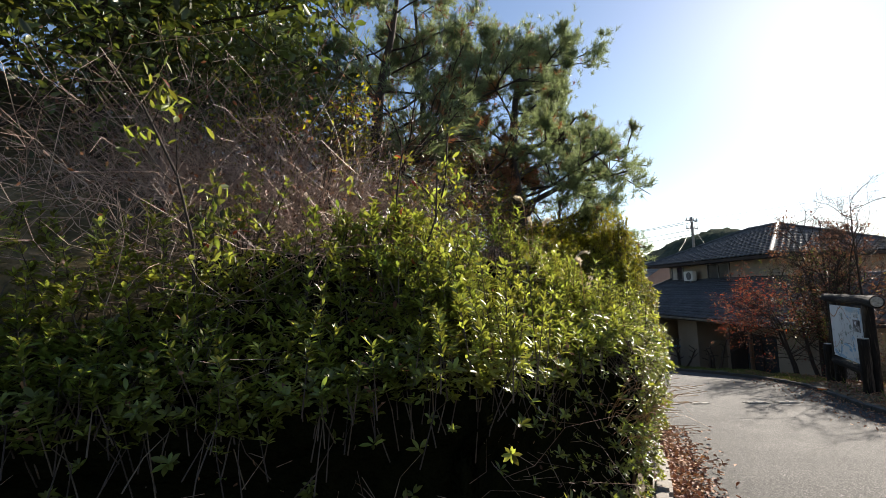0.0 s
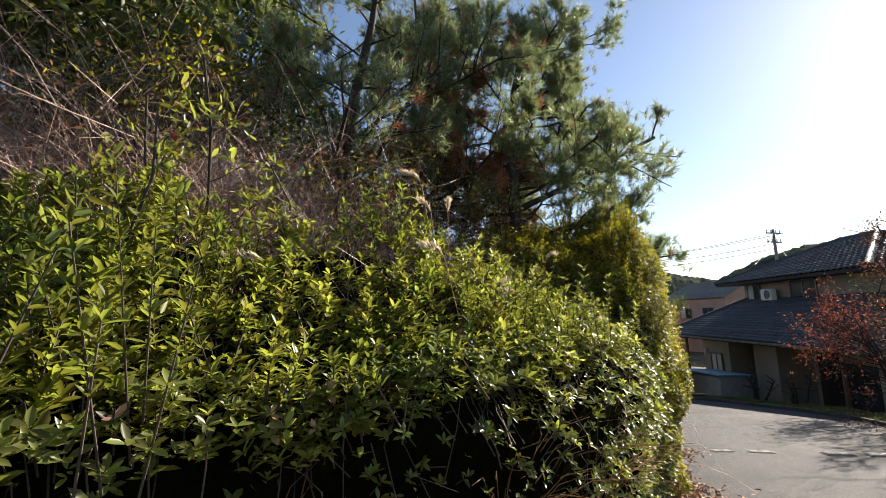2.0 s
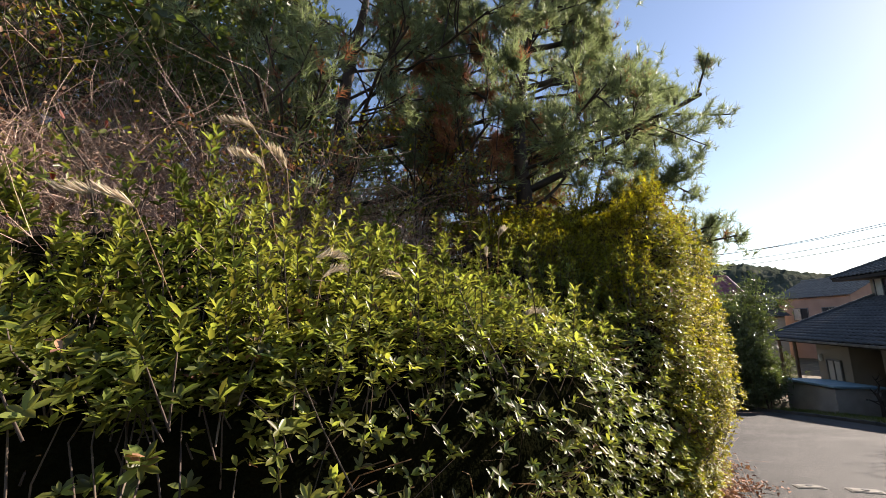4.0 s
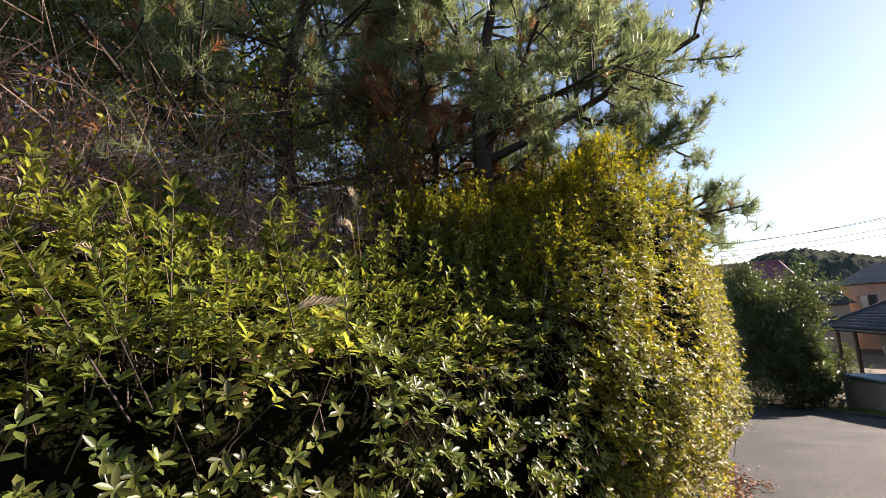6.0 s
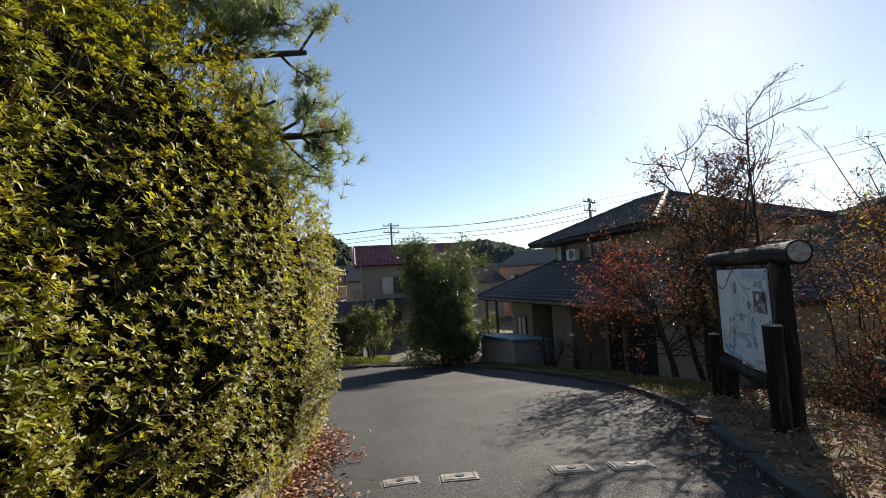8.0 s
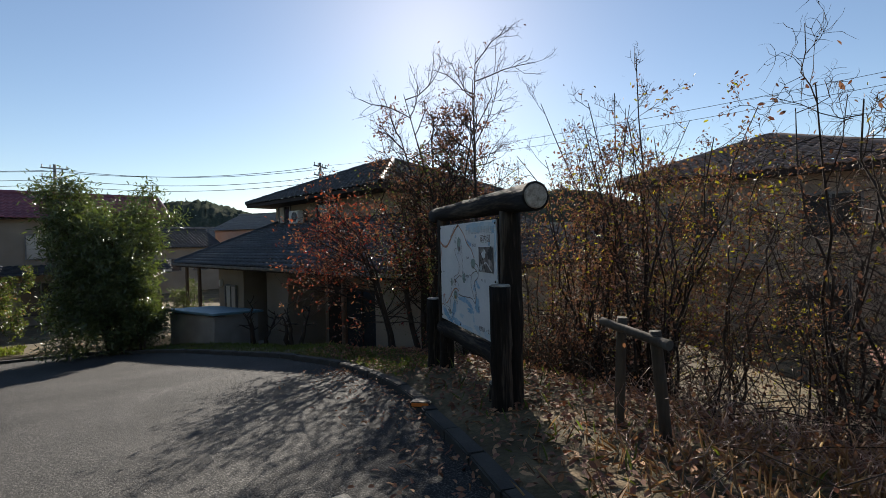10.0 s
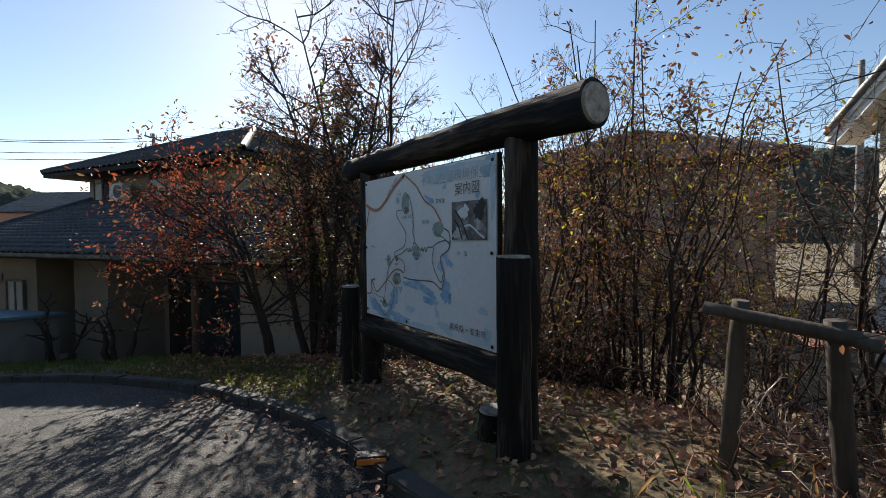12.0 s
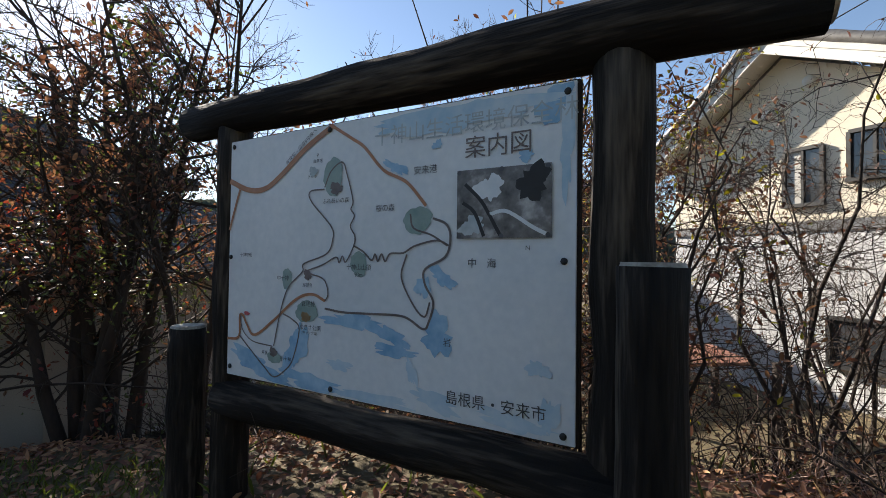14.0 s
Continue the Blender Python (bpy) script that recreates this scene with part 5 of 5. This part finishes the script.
def pine(x, y, top, lean, limbs, reach, seed, label, low=0.25, tuft=22, dead=0.0, width=0.16, aim=None, flat=False, sweep=()):
    rng = np.random.default_rng(seed)
    z0 = float(ground_z(x, y))
    ob = thing("pine_tree", (x, y, z0), label, "tree")
    h = top - z0
    f = np.linspace(0, 1, 9)
    trunk = np.stack([lean[0] * f + 0.12 * np.sin(f * 7 + seed), lean[1] * f + 0.12 * np.cos(f * 6 + seed), h * f - 0.1], 1)
    out = [(trunk, np.linspace(width, 0.03, 9))]
    tips, wood = [], []
    for i in range(limbs):
        t = low + (1 - low) * (i + rng.random()) / limbs
        at = np.array([np.interp(t, f, trunk[:, j]) for j in range(3)])
        ang = i * 2.4 + rng.uniform(-0.4, 0.4)
        if aim is not None and rng.random() < 0.55:
            ang = aim + rng.normal() * 0.6
        d = (math.cos(ang), math.sin(ang), rng.uniform(0.0, 0.45))
        grow(rng, at, d, reach * ((0.62 + 0.3 * math.sin(math.pi * t)) if flat else (1.05 - 0.75 * t)) * rng.uniform(0.75, 1.15), 0.034 * (1.15 - 0.7 * t), 2, [6, 8], wood, tips, spread=0.75, up=0.12, wob=0.15, ratio=0.42, first=0.35)
    for t, ang, far in sweep:
        at = np.array([np.interp(t, f, trunk[:, j]) for j in range(3)])
        grow(rng, at, (math.cos(ang), math.sin(ang), 0.3), far, 0.055, 2, [7, 13], wood, tips, spread=0.75, up=0.08, wob=0.1, ratio=0.3, first=0.4)
    part_np("trunk", *tubes(trunk[None], np.linspace(width, 0.03, 9)[None], 10), "bark", ob, smooth=True)
    tagged(part_np("limbwork", *tree_mesh(wood, 4), "bark", ob), kind="stuff")
    T = np.array(tips)
    P = np.concatenate([T[:, -1], T[:, 3], T[:, 2], T[:, -1] + rng.normal(size=(len(T), 3)) * 0.1, T[:, 3] + rng.normal(size=(len(T), 3)) * 0.1])
    D = np.concatenate([T[:, -1] - T[:, -2], T[:, 3] - T[:, 2], T[:, 2] - T[:, 1], T[:, -1] - T[:, -2], T[:, 3] - T[:, 2]]) + np.array([0, 0, 0.04])
    gone = rng.random(len(P)) < dead
    part_np("crown", *needles(rng, P[~gone], D[~gone], tuft, 0.13), "pine_needle", ob)
    if dead:
        part_np("dead_needles", *needles(rng, P[gone], D[gone], tuft, 0.12), "dead_needle", ob, "rust-brown dead needles")
    return ob


def leafy_tree(name, x, y, top, seed, label, material, leaf, leaf_n, stems=1, reach=1.6, width=0.09, depth=2, kids=(4, 6), spread=0.75, up=0.3, lean=(0, 0), per_tip=4, low=0.25, limbs=14,
               second=None, second_share=0.0, aim=None, ratio=0.5, jitter=0.05, leaf_wide=0.45, tip_from=2, wob=0.17, bend=0.03):
    rng = np.random.default_rng(seed)
    z0 = float(ground_z(x, y))
    ob = thing(name, (x, y, z0), label, "shrub" if top - z0 < 3 else "tree")
    tips, wood = [], []
    h = top - z0
    for s in range(stems):
        f = np.linspace(0, 1, 7)
        a = rng.uniform(0, 6.28)
        o = np.array([math.cos(a), math.sin(a)]) * 0.12 * (stems > 1)
        ln = np.array(lean) + np.array([math.cos(a), math.sin(a)]) * rng.uniform(0.1, 0.3) * h * (stems > 1)
        hh = h * rng.uniform(0.75, 1.0) if s else h
        trunk = np.stack([o[0] + ln[0] * f ** 1.3 + rng.normal(size=7) * bend, o[1] + ln[1] * f ** 1.3 + rng.normal(size=7) * bend, hh * f - 0.12 * (f == 0)], 1)
        w_ = width * rng.uniform(0.7, 1.0)
        part_np("trunk", *tubes(trunk[None], np.linspace(w_, max(w_ * 0.1, 0.005), 7)[None], 8), "bark", ob, smooth=True)
        for i in range(limbs):
            t = low + (1 - low) * (i + rng.random()) / limbs
            at = np.array([np.interp(t, f, trunk[:, j]) for j in range(3)])
            ang = rng.uniform(0, 6.28)
            if aim is not None and rng.random() < 0.4:
                ang = aim + rng.normal() * 0.5
            d = (math.cos(ang), math.sin(ang), rng.uniform(0.1, 0.9))
            grow(rng, at, d, reach * (1.1 - 0.6 * t) * rng.uniform(0.6, 1.1), w_ * 0.26, depth, list(kids), wood, tips, spread=spread, up=up, wob=wob, ratio=ratio, first=0.25)
    tagged(part_np("branchwork", *tree_mesh(wood, 3), "bark", ob), kind="stuff")
    if leaf_n:
        T = np.array(tips)
        pick = rng.integers(0, len(T), leaf_n)
        j = rng.integers(tip_from, T.shape[1], leaf_n)
        P = T[pick, j] + rng.normal(size=(leaf_n, 3)) * jitter
        D = unit(T[pick, j] - T[pick, j - 1]) * 0.6 + any_dirs(rng, leaf_n) * 0.8 - np.array([0, 0, 0.2])
        sec = rng.random(leaf_n) < second_share
        for k, mtl, nm in ((~sec, material, "crown"), (sec, second, "late_leaves")):
            if k.any():
                size = leaf * rng.uniform(0.6, 1.2, k.sum())
                part_np(nm, *leaves(P[k], D[k], any_dirs(rng, k.sum()) + np.array([0, 0, 0.8]), size, size * leaf_wide), mtl, ob)
    return ob


pine(1.3, 8.4, 7.0, (0.5, 1.0), 28, 2.0, 101, "tall pine with long limbs sweeping out over the bank", low=0.25, dead=0.03, aim=0.9, tuft=19, flat=True,
     sweep=((0.2, 0.62, 2.9), (0.3, 0.75, 3.0), (0.38, 0.5, 3.0), (0.48, 0.7, 3.0), (0.58, 0.6, 2.6), (0.66, 0.8, 2.3), (0.78, 0.6, 1.7)))
pine(-1.2, 8.2, 8.0, (0.4, 0.2), 32, 3.2, 102, "dense young pine on the bank", low=0.05, dead=0.1, tuft=18)
pine(-0.6, 11.0, 9.0, (0.2, 0.0), 26, 3.2, 104, "pine behind the first row", low=0.08, tuft=16)
for i, (x, y, top) in enumerate(((-3.4, 4.4, 6.5), (-5.3, 2.0, 7.0), (-4.6, 7.6, 8.0), (-6.5, 5.0, 8.5), (-7.5, -0.5, 7.5), (-4.2, 10.2, 8.5), (-7, 11, 9))):
    leafy_tree("evergreen_tree", x, y, top, 110 + i, "dark dense evergreen tree on the bank", "dark_leaf", 0.17, 7000, reach=2.4, width=0.12, limbs=16, low=0.05, jitter=0.25, kids=(3, 4))
for i, (y, d, hgt) in enumerate(((0.6, 4.4, 2.0), (1.8, 4.8, 2.2), (3.2, 5.0, 2.2), (4.8, 5.2, 2.0), (6.6, 5.4, 2.2), (8.6, 5.4, 2.0), (11.0, 5.0, 2.2), (1.0, 7.0, 3.4), (4.0, 7.2, 3.4))):
    x = float(left_edge(y)) - d
    leafy_tree("evergreen_shrub", x, y, float(ground_z(x, y)) + hgt, 120 + i, "dense dark evergreen shrub on the bank", "dark_leaf", 0.1, 3600, stems=3, reach=1.3, width=0.04, limbs=8, low=0.05, jitter=0.2, kids=(3, 3), second="azalea", second_share=0.15)

pine(0.4, 9.1, 5.5, (0.3, 0.0), 20, 1.9, 105, "dead young pine with rust-brown needles", low=0.2, tuft=18, dead=0.97, width=0.07)
for i, (x, y) in enumerate(SAPLINGS):
    leafy_tree("sapling", x, y, float(ground_z(x, y)) + 1.3 + 0.15 * (i % 4), 210 + i, "leggy evergreen sapling above the hedge", "azalea", 0.06, 330, stems=3, reach=0.4, width=0.012, limbs=6, low=0.45, kids=(2, 2), depth=1, up=0.6, jitter=0.03, second="red_leaf", second_share=0.04, leaf_wide=0.36)
for i, (y, d, hgt) in enumerate(((3.8, 3.0, 1.2), (5.0, 2.4, 1.2), (6.4, 3.2, 1.8), (7.6, 3.0, 2.4), (8.6, 2.3, 3.0), (9.8, 2.6, 3.0), (7.4, 2.0, 2.2))):
    x = float(left_edge(y)) - d
    leafy_tree("bank_shrub", x, y, float(ground_z(x, y)) + hgt, 230 + i, "loose shrub with small yellow-green leaves", "azalea_yellow", 0.045, 1300, stems=5, reach=0.9, width=0.015, limbs=7, low=0.2, kids=(3, 3), second="brown_leaf", second_share=0.35, jitter=0.06, tip_from=1)
leafy_tree("maple_tree", 11.2, 14.8, 0.9, 130, "slender tree with red autumn leaves", "red_leaf", 0.07, 3800, stems=3, reach=2.3, width=0.07, limbs=12, kids=(5, 7), low=0.22, second="brown_leaf", second_share=0.55, lean=(-0.3, 0.3), aim=2.6, up=0.1)
leafy_tree("bare_tree", 12.0, 13.4, 3.7, 131, "tall thin bare tree with few withered leaves", "brown_leaf", 0.055, 420, stems=3, reach=2.0, width=0.05, limbs=18, kids=(6, 8), low=0.3, up=0.4, wob=0.24)
leafy_tree("bare_tree", 11.7, 14.1, 3.1, 132, "dark-stemmed tree with withered brown leaves", "brown_leaf", 0.085, 4200, stems=3, reach=1.6, width=0.1, limbs=14, kids=(5, 7), low=0.3, up=0.25)
leafy_tree("evergreen_shrub", 11.5, 14.3, 2.2, 133, "dark small-leaved evergreen among the trunks", "dark_leaf", 0.06, 5500, stems=5, reach=1.25, limbs=14, low=0.12, jitter=0.14, second="brown_leaf", second_share=0.45)
leafy_tree("oleander", 7.25, 23.75, 2.3, 134, "large upright glossy evergreen shrub by the kerb", "oleander", 0.17, 44000, stems=18, reach=1.3, width=0.04, limbs=10, low=0.0, kids=(3, 4), up=0.15, jitter=0.17, leaf_wide=0.22, tip_from=1)
leafy_tree("evergreen_shrub", 7.9, 22.6, 0.1, 135, "low glossy evergreen shrub by the kerb", "oleander", 0.15, 9000, stems=4, reach=0.8, width=0.03, limbs=9, low=0.05, kids=(3, 4), up=0.5, jitter=0.08, leaf_wide=0.22)
leafy_tree("garden_shrub", 4.3, 28.0, -0.6, 136, "loose garden shrub behind the grass strip", "dark_leaf", 0.1, 11000, stems=5, reach=1.5, width=0.04, limbs=9, low=0.1, kids=(3, 4), second="straw", second_share=0.06)
leafy_tree("garden_hedge", 10.6, 29.8, -1.2, 137, "clipped green hedge beside the house", "dark_leaf", 0.06, 5000, stems=6, reach=0.9, width=0.03, limbs=8, low=0.1, kids=(3, 4))

for i, (x, y, top) in enumerate(((10.35, 20.4, -0.9), (10.35, 18.0, -0.8))):
    leafy_tree("pruned_tree", x, y, top, 190 + i, "hard-pruned dark leafless garden tree", "brown_leaf", 0.05, 0, stems=3, reach=0.5, width=0.09, limbs=5, low=0.5, kids=(2, 2), depth=1)
for i, (x, y, top, leafn, sec) in enumerate(((11.0, 10.3, 1.6, 2200, 0.12), (11.3, 9.5, 1.9, 2200, 0.18), (10.6, 9.2, 1.3, 900, 0.15), (12.4, 10.9, 1.9, 2000, 0.1),
                                              (9.9, 6.9, 1.6, 500, 0.15), (10.9, 6.2, 1.9, 250, 0.1), (9.3, 5.6, 1.5, 600, 0.15), (12.8, 12.2, 1.5, 1000, 0.4),
                                              (12.9, 9.3, 1.7, 2200, 0.3), (13.6, 10.5, 1.9, 2000, 0.3), (13.4, 8.2, 1.5, 1800, 0.25))):
    leafy_tree("wild_shrub", x, y, top, 140 + i, "tangled wild shrub with a few withered leaves", "brown_leaf", 0.05, int(leafn * 1.5), stems=7, reach=1.05, width=0.022, limbs=8, low=0.15, kids=(3, 4), up=0.12, wob=0.3, bend=0.06,
               second="azalea_yellow", second_share=sec, ratio=0.6, tip_from=1)
for i, (x, y, top) in enumerate(((11.8, 9.8, 2.7), (11.4, 5.6, 2.7), (10.4, 5.0, 2.7), (13.0, 11.4, 2.8))):
    leafy_tree("bare_shrub", x, y, top, 160 + i, "tall bare shrub with upright grey shoots", "brown_leaf", 0.06, 160, stems=7, reach=0.9, width=0.022, limbs=8, low=0.3, kids=(4, 4), up=0.5, ratio=0.6)
for i, (x, y, top) in enumerate(((12.8, 6.4, 2.3), (11.6, 7.7, 2.1))):
    leafy_tree("vine_tangle", x, y, top, 170 + i, "bare winding vines with dangling withered leaves", "brown_leaf", 0.07, 220, stems=6, reach=1.6, width=0.03, limbs=11, low=0.2, kids=(5, 6), up=-0.1, spread=1.0, ratio=0.6, wob=0.36, bend=0.1)

right_area = lambda y0, y1, d0, d1, seed: (lambda r: (lambda yy: np.stack([right_edge(yy) + r.uniform(d0, d1, 60), yy], 1))(r.uniform(y0, y1, 60)))(np.random.default_rng(seed))
brush("thicket", right_area(4.0, 7.2, 2.0, 4.4, 180), "dense thicket of thin stems beside the lane", 181, 1300, 1.8, "bark", 0.006, 0.45, "brown_leaf", 2600, 0.045, "thicket")
brush("thicket", right_area(7.2, 9.2, 1.9, 5.0, 182), "thicket of thin bare stems behind the low fence", 183, 120, 1.5, "bark", 0.006, 0.45, "brown_leaf", 500, 0.045, "thicket")
brush("thicket", right_area(9.4, 11.2, 2.3, 4.4, 188), "dense thicket of thin stems behind the board", 189, 600, 1.7, "bark", 0.006, 0.45, "brown_leaf", 2800, 0.045, "thicket")
brush("thicket", right_area(11.2, 14.5, 2.2, 5.5, 184), "thicket of thin stems under the trees", 185, 1300, 1.3, "bark", 0.005, 0.5, "dark_leaf", 3500, 0.045, "thicket")
brush("undergrowth", right_area(4.5, 9.0, 1.1, 3.6, 186), "low green and brown undergrowth", 187, 900, 0.5, "twig", 0.004, 0.8, "brown_leaf", 2500, 0.045, "undergrowth")


# ---- grasses and fallen leaves ----
def blades(name, P, label, material, seed, length, width, lean=0.5, category="grass"):
    rng = np.random.default_rng(seed)
    base = np.array([*P.mean(0)[:2], float(ground_z(*P.mean(0)[:2]))])
    Z = ground_z(P[:, 0], P[:, 1])
    P3 = np.concatenate([P, Z[:, None]], 1) - base
    ob = thing(name, base, label, category, kind="stuff")
    d = unit(np.concatenate([rng.normal(size=(len(P), 2)) * lean, np.ones((len(P), 1))], 1))
    L = length * rng.uniform(0.5, 1.3, len(P))
    V, F = leaves(P3, d, any_dirs(rng, len(P)), L, width * rng.uniform(0.7, 1.3, len(P)), 0.2, 0.3)
    part_np("blades", V, F, material, ob)
    return ob


def litter(name, P, label, seed, size, material="litter", on_road=False):
    rng = np.random.default_rng(seed)
    base = np.array([*P.mean(0)[:2], 0])
    Z = (road_z(P[:, 1]) + 0.014 if on_road else ground_z(P[:, 0], P[:, 1])) + rng.uniform(0.004, 0.05, len(P))
    ob = thing(name, base, label, "fallen leaves", kind="stuff")
    n = len(P)
    d = any_dirs(rng, n) * np.array([1, 1, 0.35])
    V, F = leaves(np.concatenate([P, Z[:, None]], 1) - base, d, any_dirs(rng, n) * 0.6 + np.array([0, 0, 1.0]), size * rng.uniform(0.6, 1.3, n), size * 0.5, 0.4, 0.15)
    tagged(part_np("foliage", V, F, material, ob), kind="stuff")
    return ob


grng = np.random.default_rng(7)
y = grng.uniform(2.5, 13.2, 5200)
litter("fallen_leaves", np.stack([left_edge(y) + np.abs(grng.normal(size=len(y))) * (0.22 + 0.12 * nz(y, y, 1.7)) - 0.12, y], 1), "red-brown fallen leaves along the foot of the hedge", 8, 0.065, on_road=True)
y = grng.uniform(4, 16, 16000)
litter("fallen_leaves", np.stack([right_edge(y) + 0.2 + grng.uniform(0, 1, len(y)) ** 0.8 * 4.2, y], 1), "brown leaf litter on the verge under the shrubs", 9, 0.07)
y = grng.uniform(6, 14, 500)
litter("fallen_leaves", np.stack([right_edge(y) - np.abs(grng.normal(size=len(y))) * 0.35, y], 1), "scattered brown leaves along the kerb", 10, 0.06, on_road=True)
y = grng.uniform(12, 23, 6000)
blades("verge_grass", np.stack([right_edge(y) + 0.2 + grng.uniform(0, 1, len(y)) * 1.1, y], 1), "short yellowish grass behind the kerb", "grass", 11, 0.08, 0.01)
x = grng.uniform(-8, 5.2, 9000)
blades("verge_grass", np.stack([x, 26.75 - 0.02 * x + grng.uniform(0, 1.7, len(x)) + 0.35], 1), "bright short grass strip beyond the lane", "grass", 12, 0.14, 0.02)
P = np.stack([grng.normal(size=1300) * 0.6 + 8.6, grng.normal(size=1300) * 0.75 + 7.2], 1)
blades("dry_grass", P[P[:, 0] > right_edge(P[:, 1]) + 0.1], "dry straw-coloured grass clump on the verge", "straw", 13, 0.18, 0.005, 0.8)
y = grng.uniform(7.5, 13, 260)
blades("verge_weeds", np.stack([right_edge(y) + 0.4 + grng.uniform(0, 1, len(y)) * 2.5, y], 1), "small green weeds among leaf litter", "grass", 14, 0.13, 0.016, 0.8)


def pampas(x, y, seed, stems, top):
    rng = np.random.default_rng(seed)
    z0 = float(ground_z(x, y))
    ob = thing("silver_grass", (x, y, z0), "clump of dry silver grass with pale plumes", "grass")
    n = 130
    a = rng.uniform(0, 6.28, n)
    r = rng.uniform(0.15, 0.75, n)
    hgt = (top - z0) * rng.uniform(0.5, 0.95, n)
    f = np.linspace(0, 1, 6)
    lines = np.stack([np.cos(a)[:, None] * r[:, None] * f ** 2, np.sin(a)[:, None] * r[:, None] * f ** 2, hgt[:, None] * (f - 0.35 * f ** 3)], -1)
    part_np("blades", *tubes(lines, np.linspace(0.006, 0.002, 6)[None] * np.ones((n, 1)), 3), "straw", ob)
    for i in range(stems):
        a, lean_ = rng.uniform(0, 6.28), rng.uniform(0.15, 0.5)
        h = (top - z0) * rng.uniform(0.85, 1.1)
        line = np.stack([math.cos(a) * lean_ * f ** 2, math.sin(a) * lean_ * f ** 2, h * f], 1)
        part_np("stalk", *tubes(line[None], np.full((1, 6), 0.0025), 4), "straw", ob)
        m = 110
        t = rng.uniform(0, 1, m)[:, None]
        d0 = unit(line[-1] - line[-2] + np.array([math.cos(a), math.sin(a), -0.5]) * 0.12)
        droop = np.array([math.cos(a), math.sin(a), -0.9]) * 0.1
        P = line[-1] + d0 * t * 0.13 + droop * t ** 2
        d = unit(d0 + np.array([math.cos(a), math.sin(a), -0.4]) * 0.4 + rng.normal(size=(m, 3)) * 0.22)
        part_np("plume", *leaves(P, d, any_dirs(rng, m), 0.06, 0.004), "plume", ob, "pale feathery plume")


pampas(1.2, 3.8, 201, 3, 1.6)
pampas(1.75, 4.6, 202, 3, 1.4)
pampas(0.4, 3.4, 203, 2, 1.75)
pampas(0.9, 4.4, 204, 3, 2.1)
pampas(1.5, 6.1, 205, 3, 1.75)
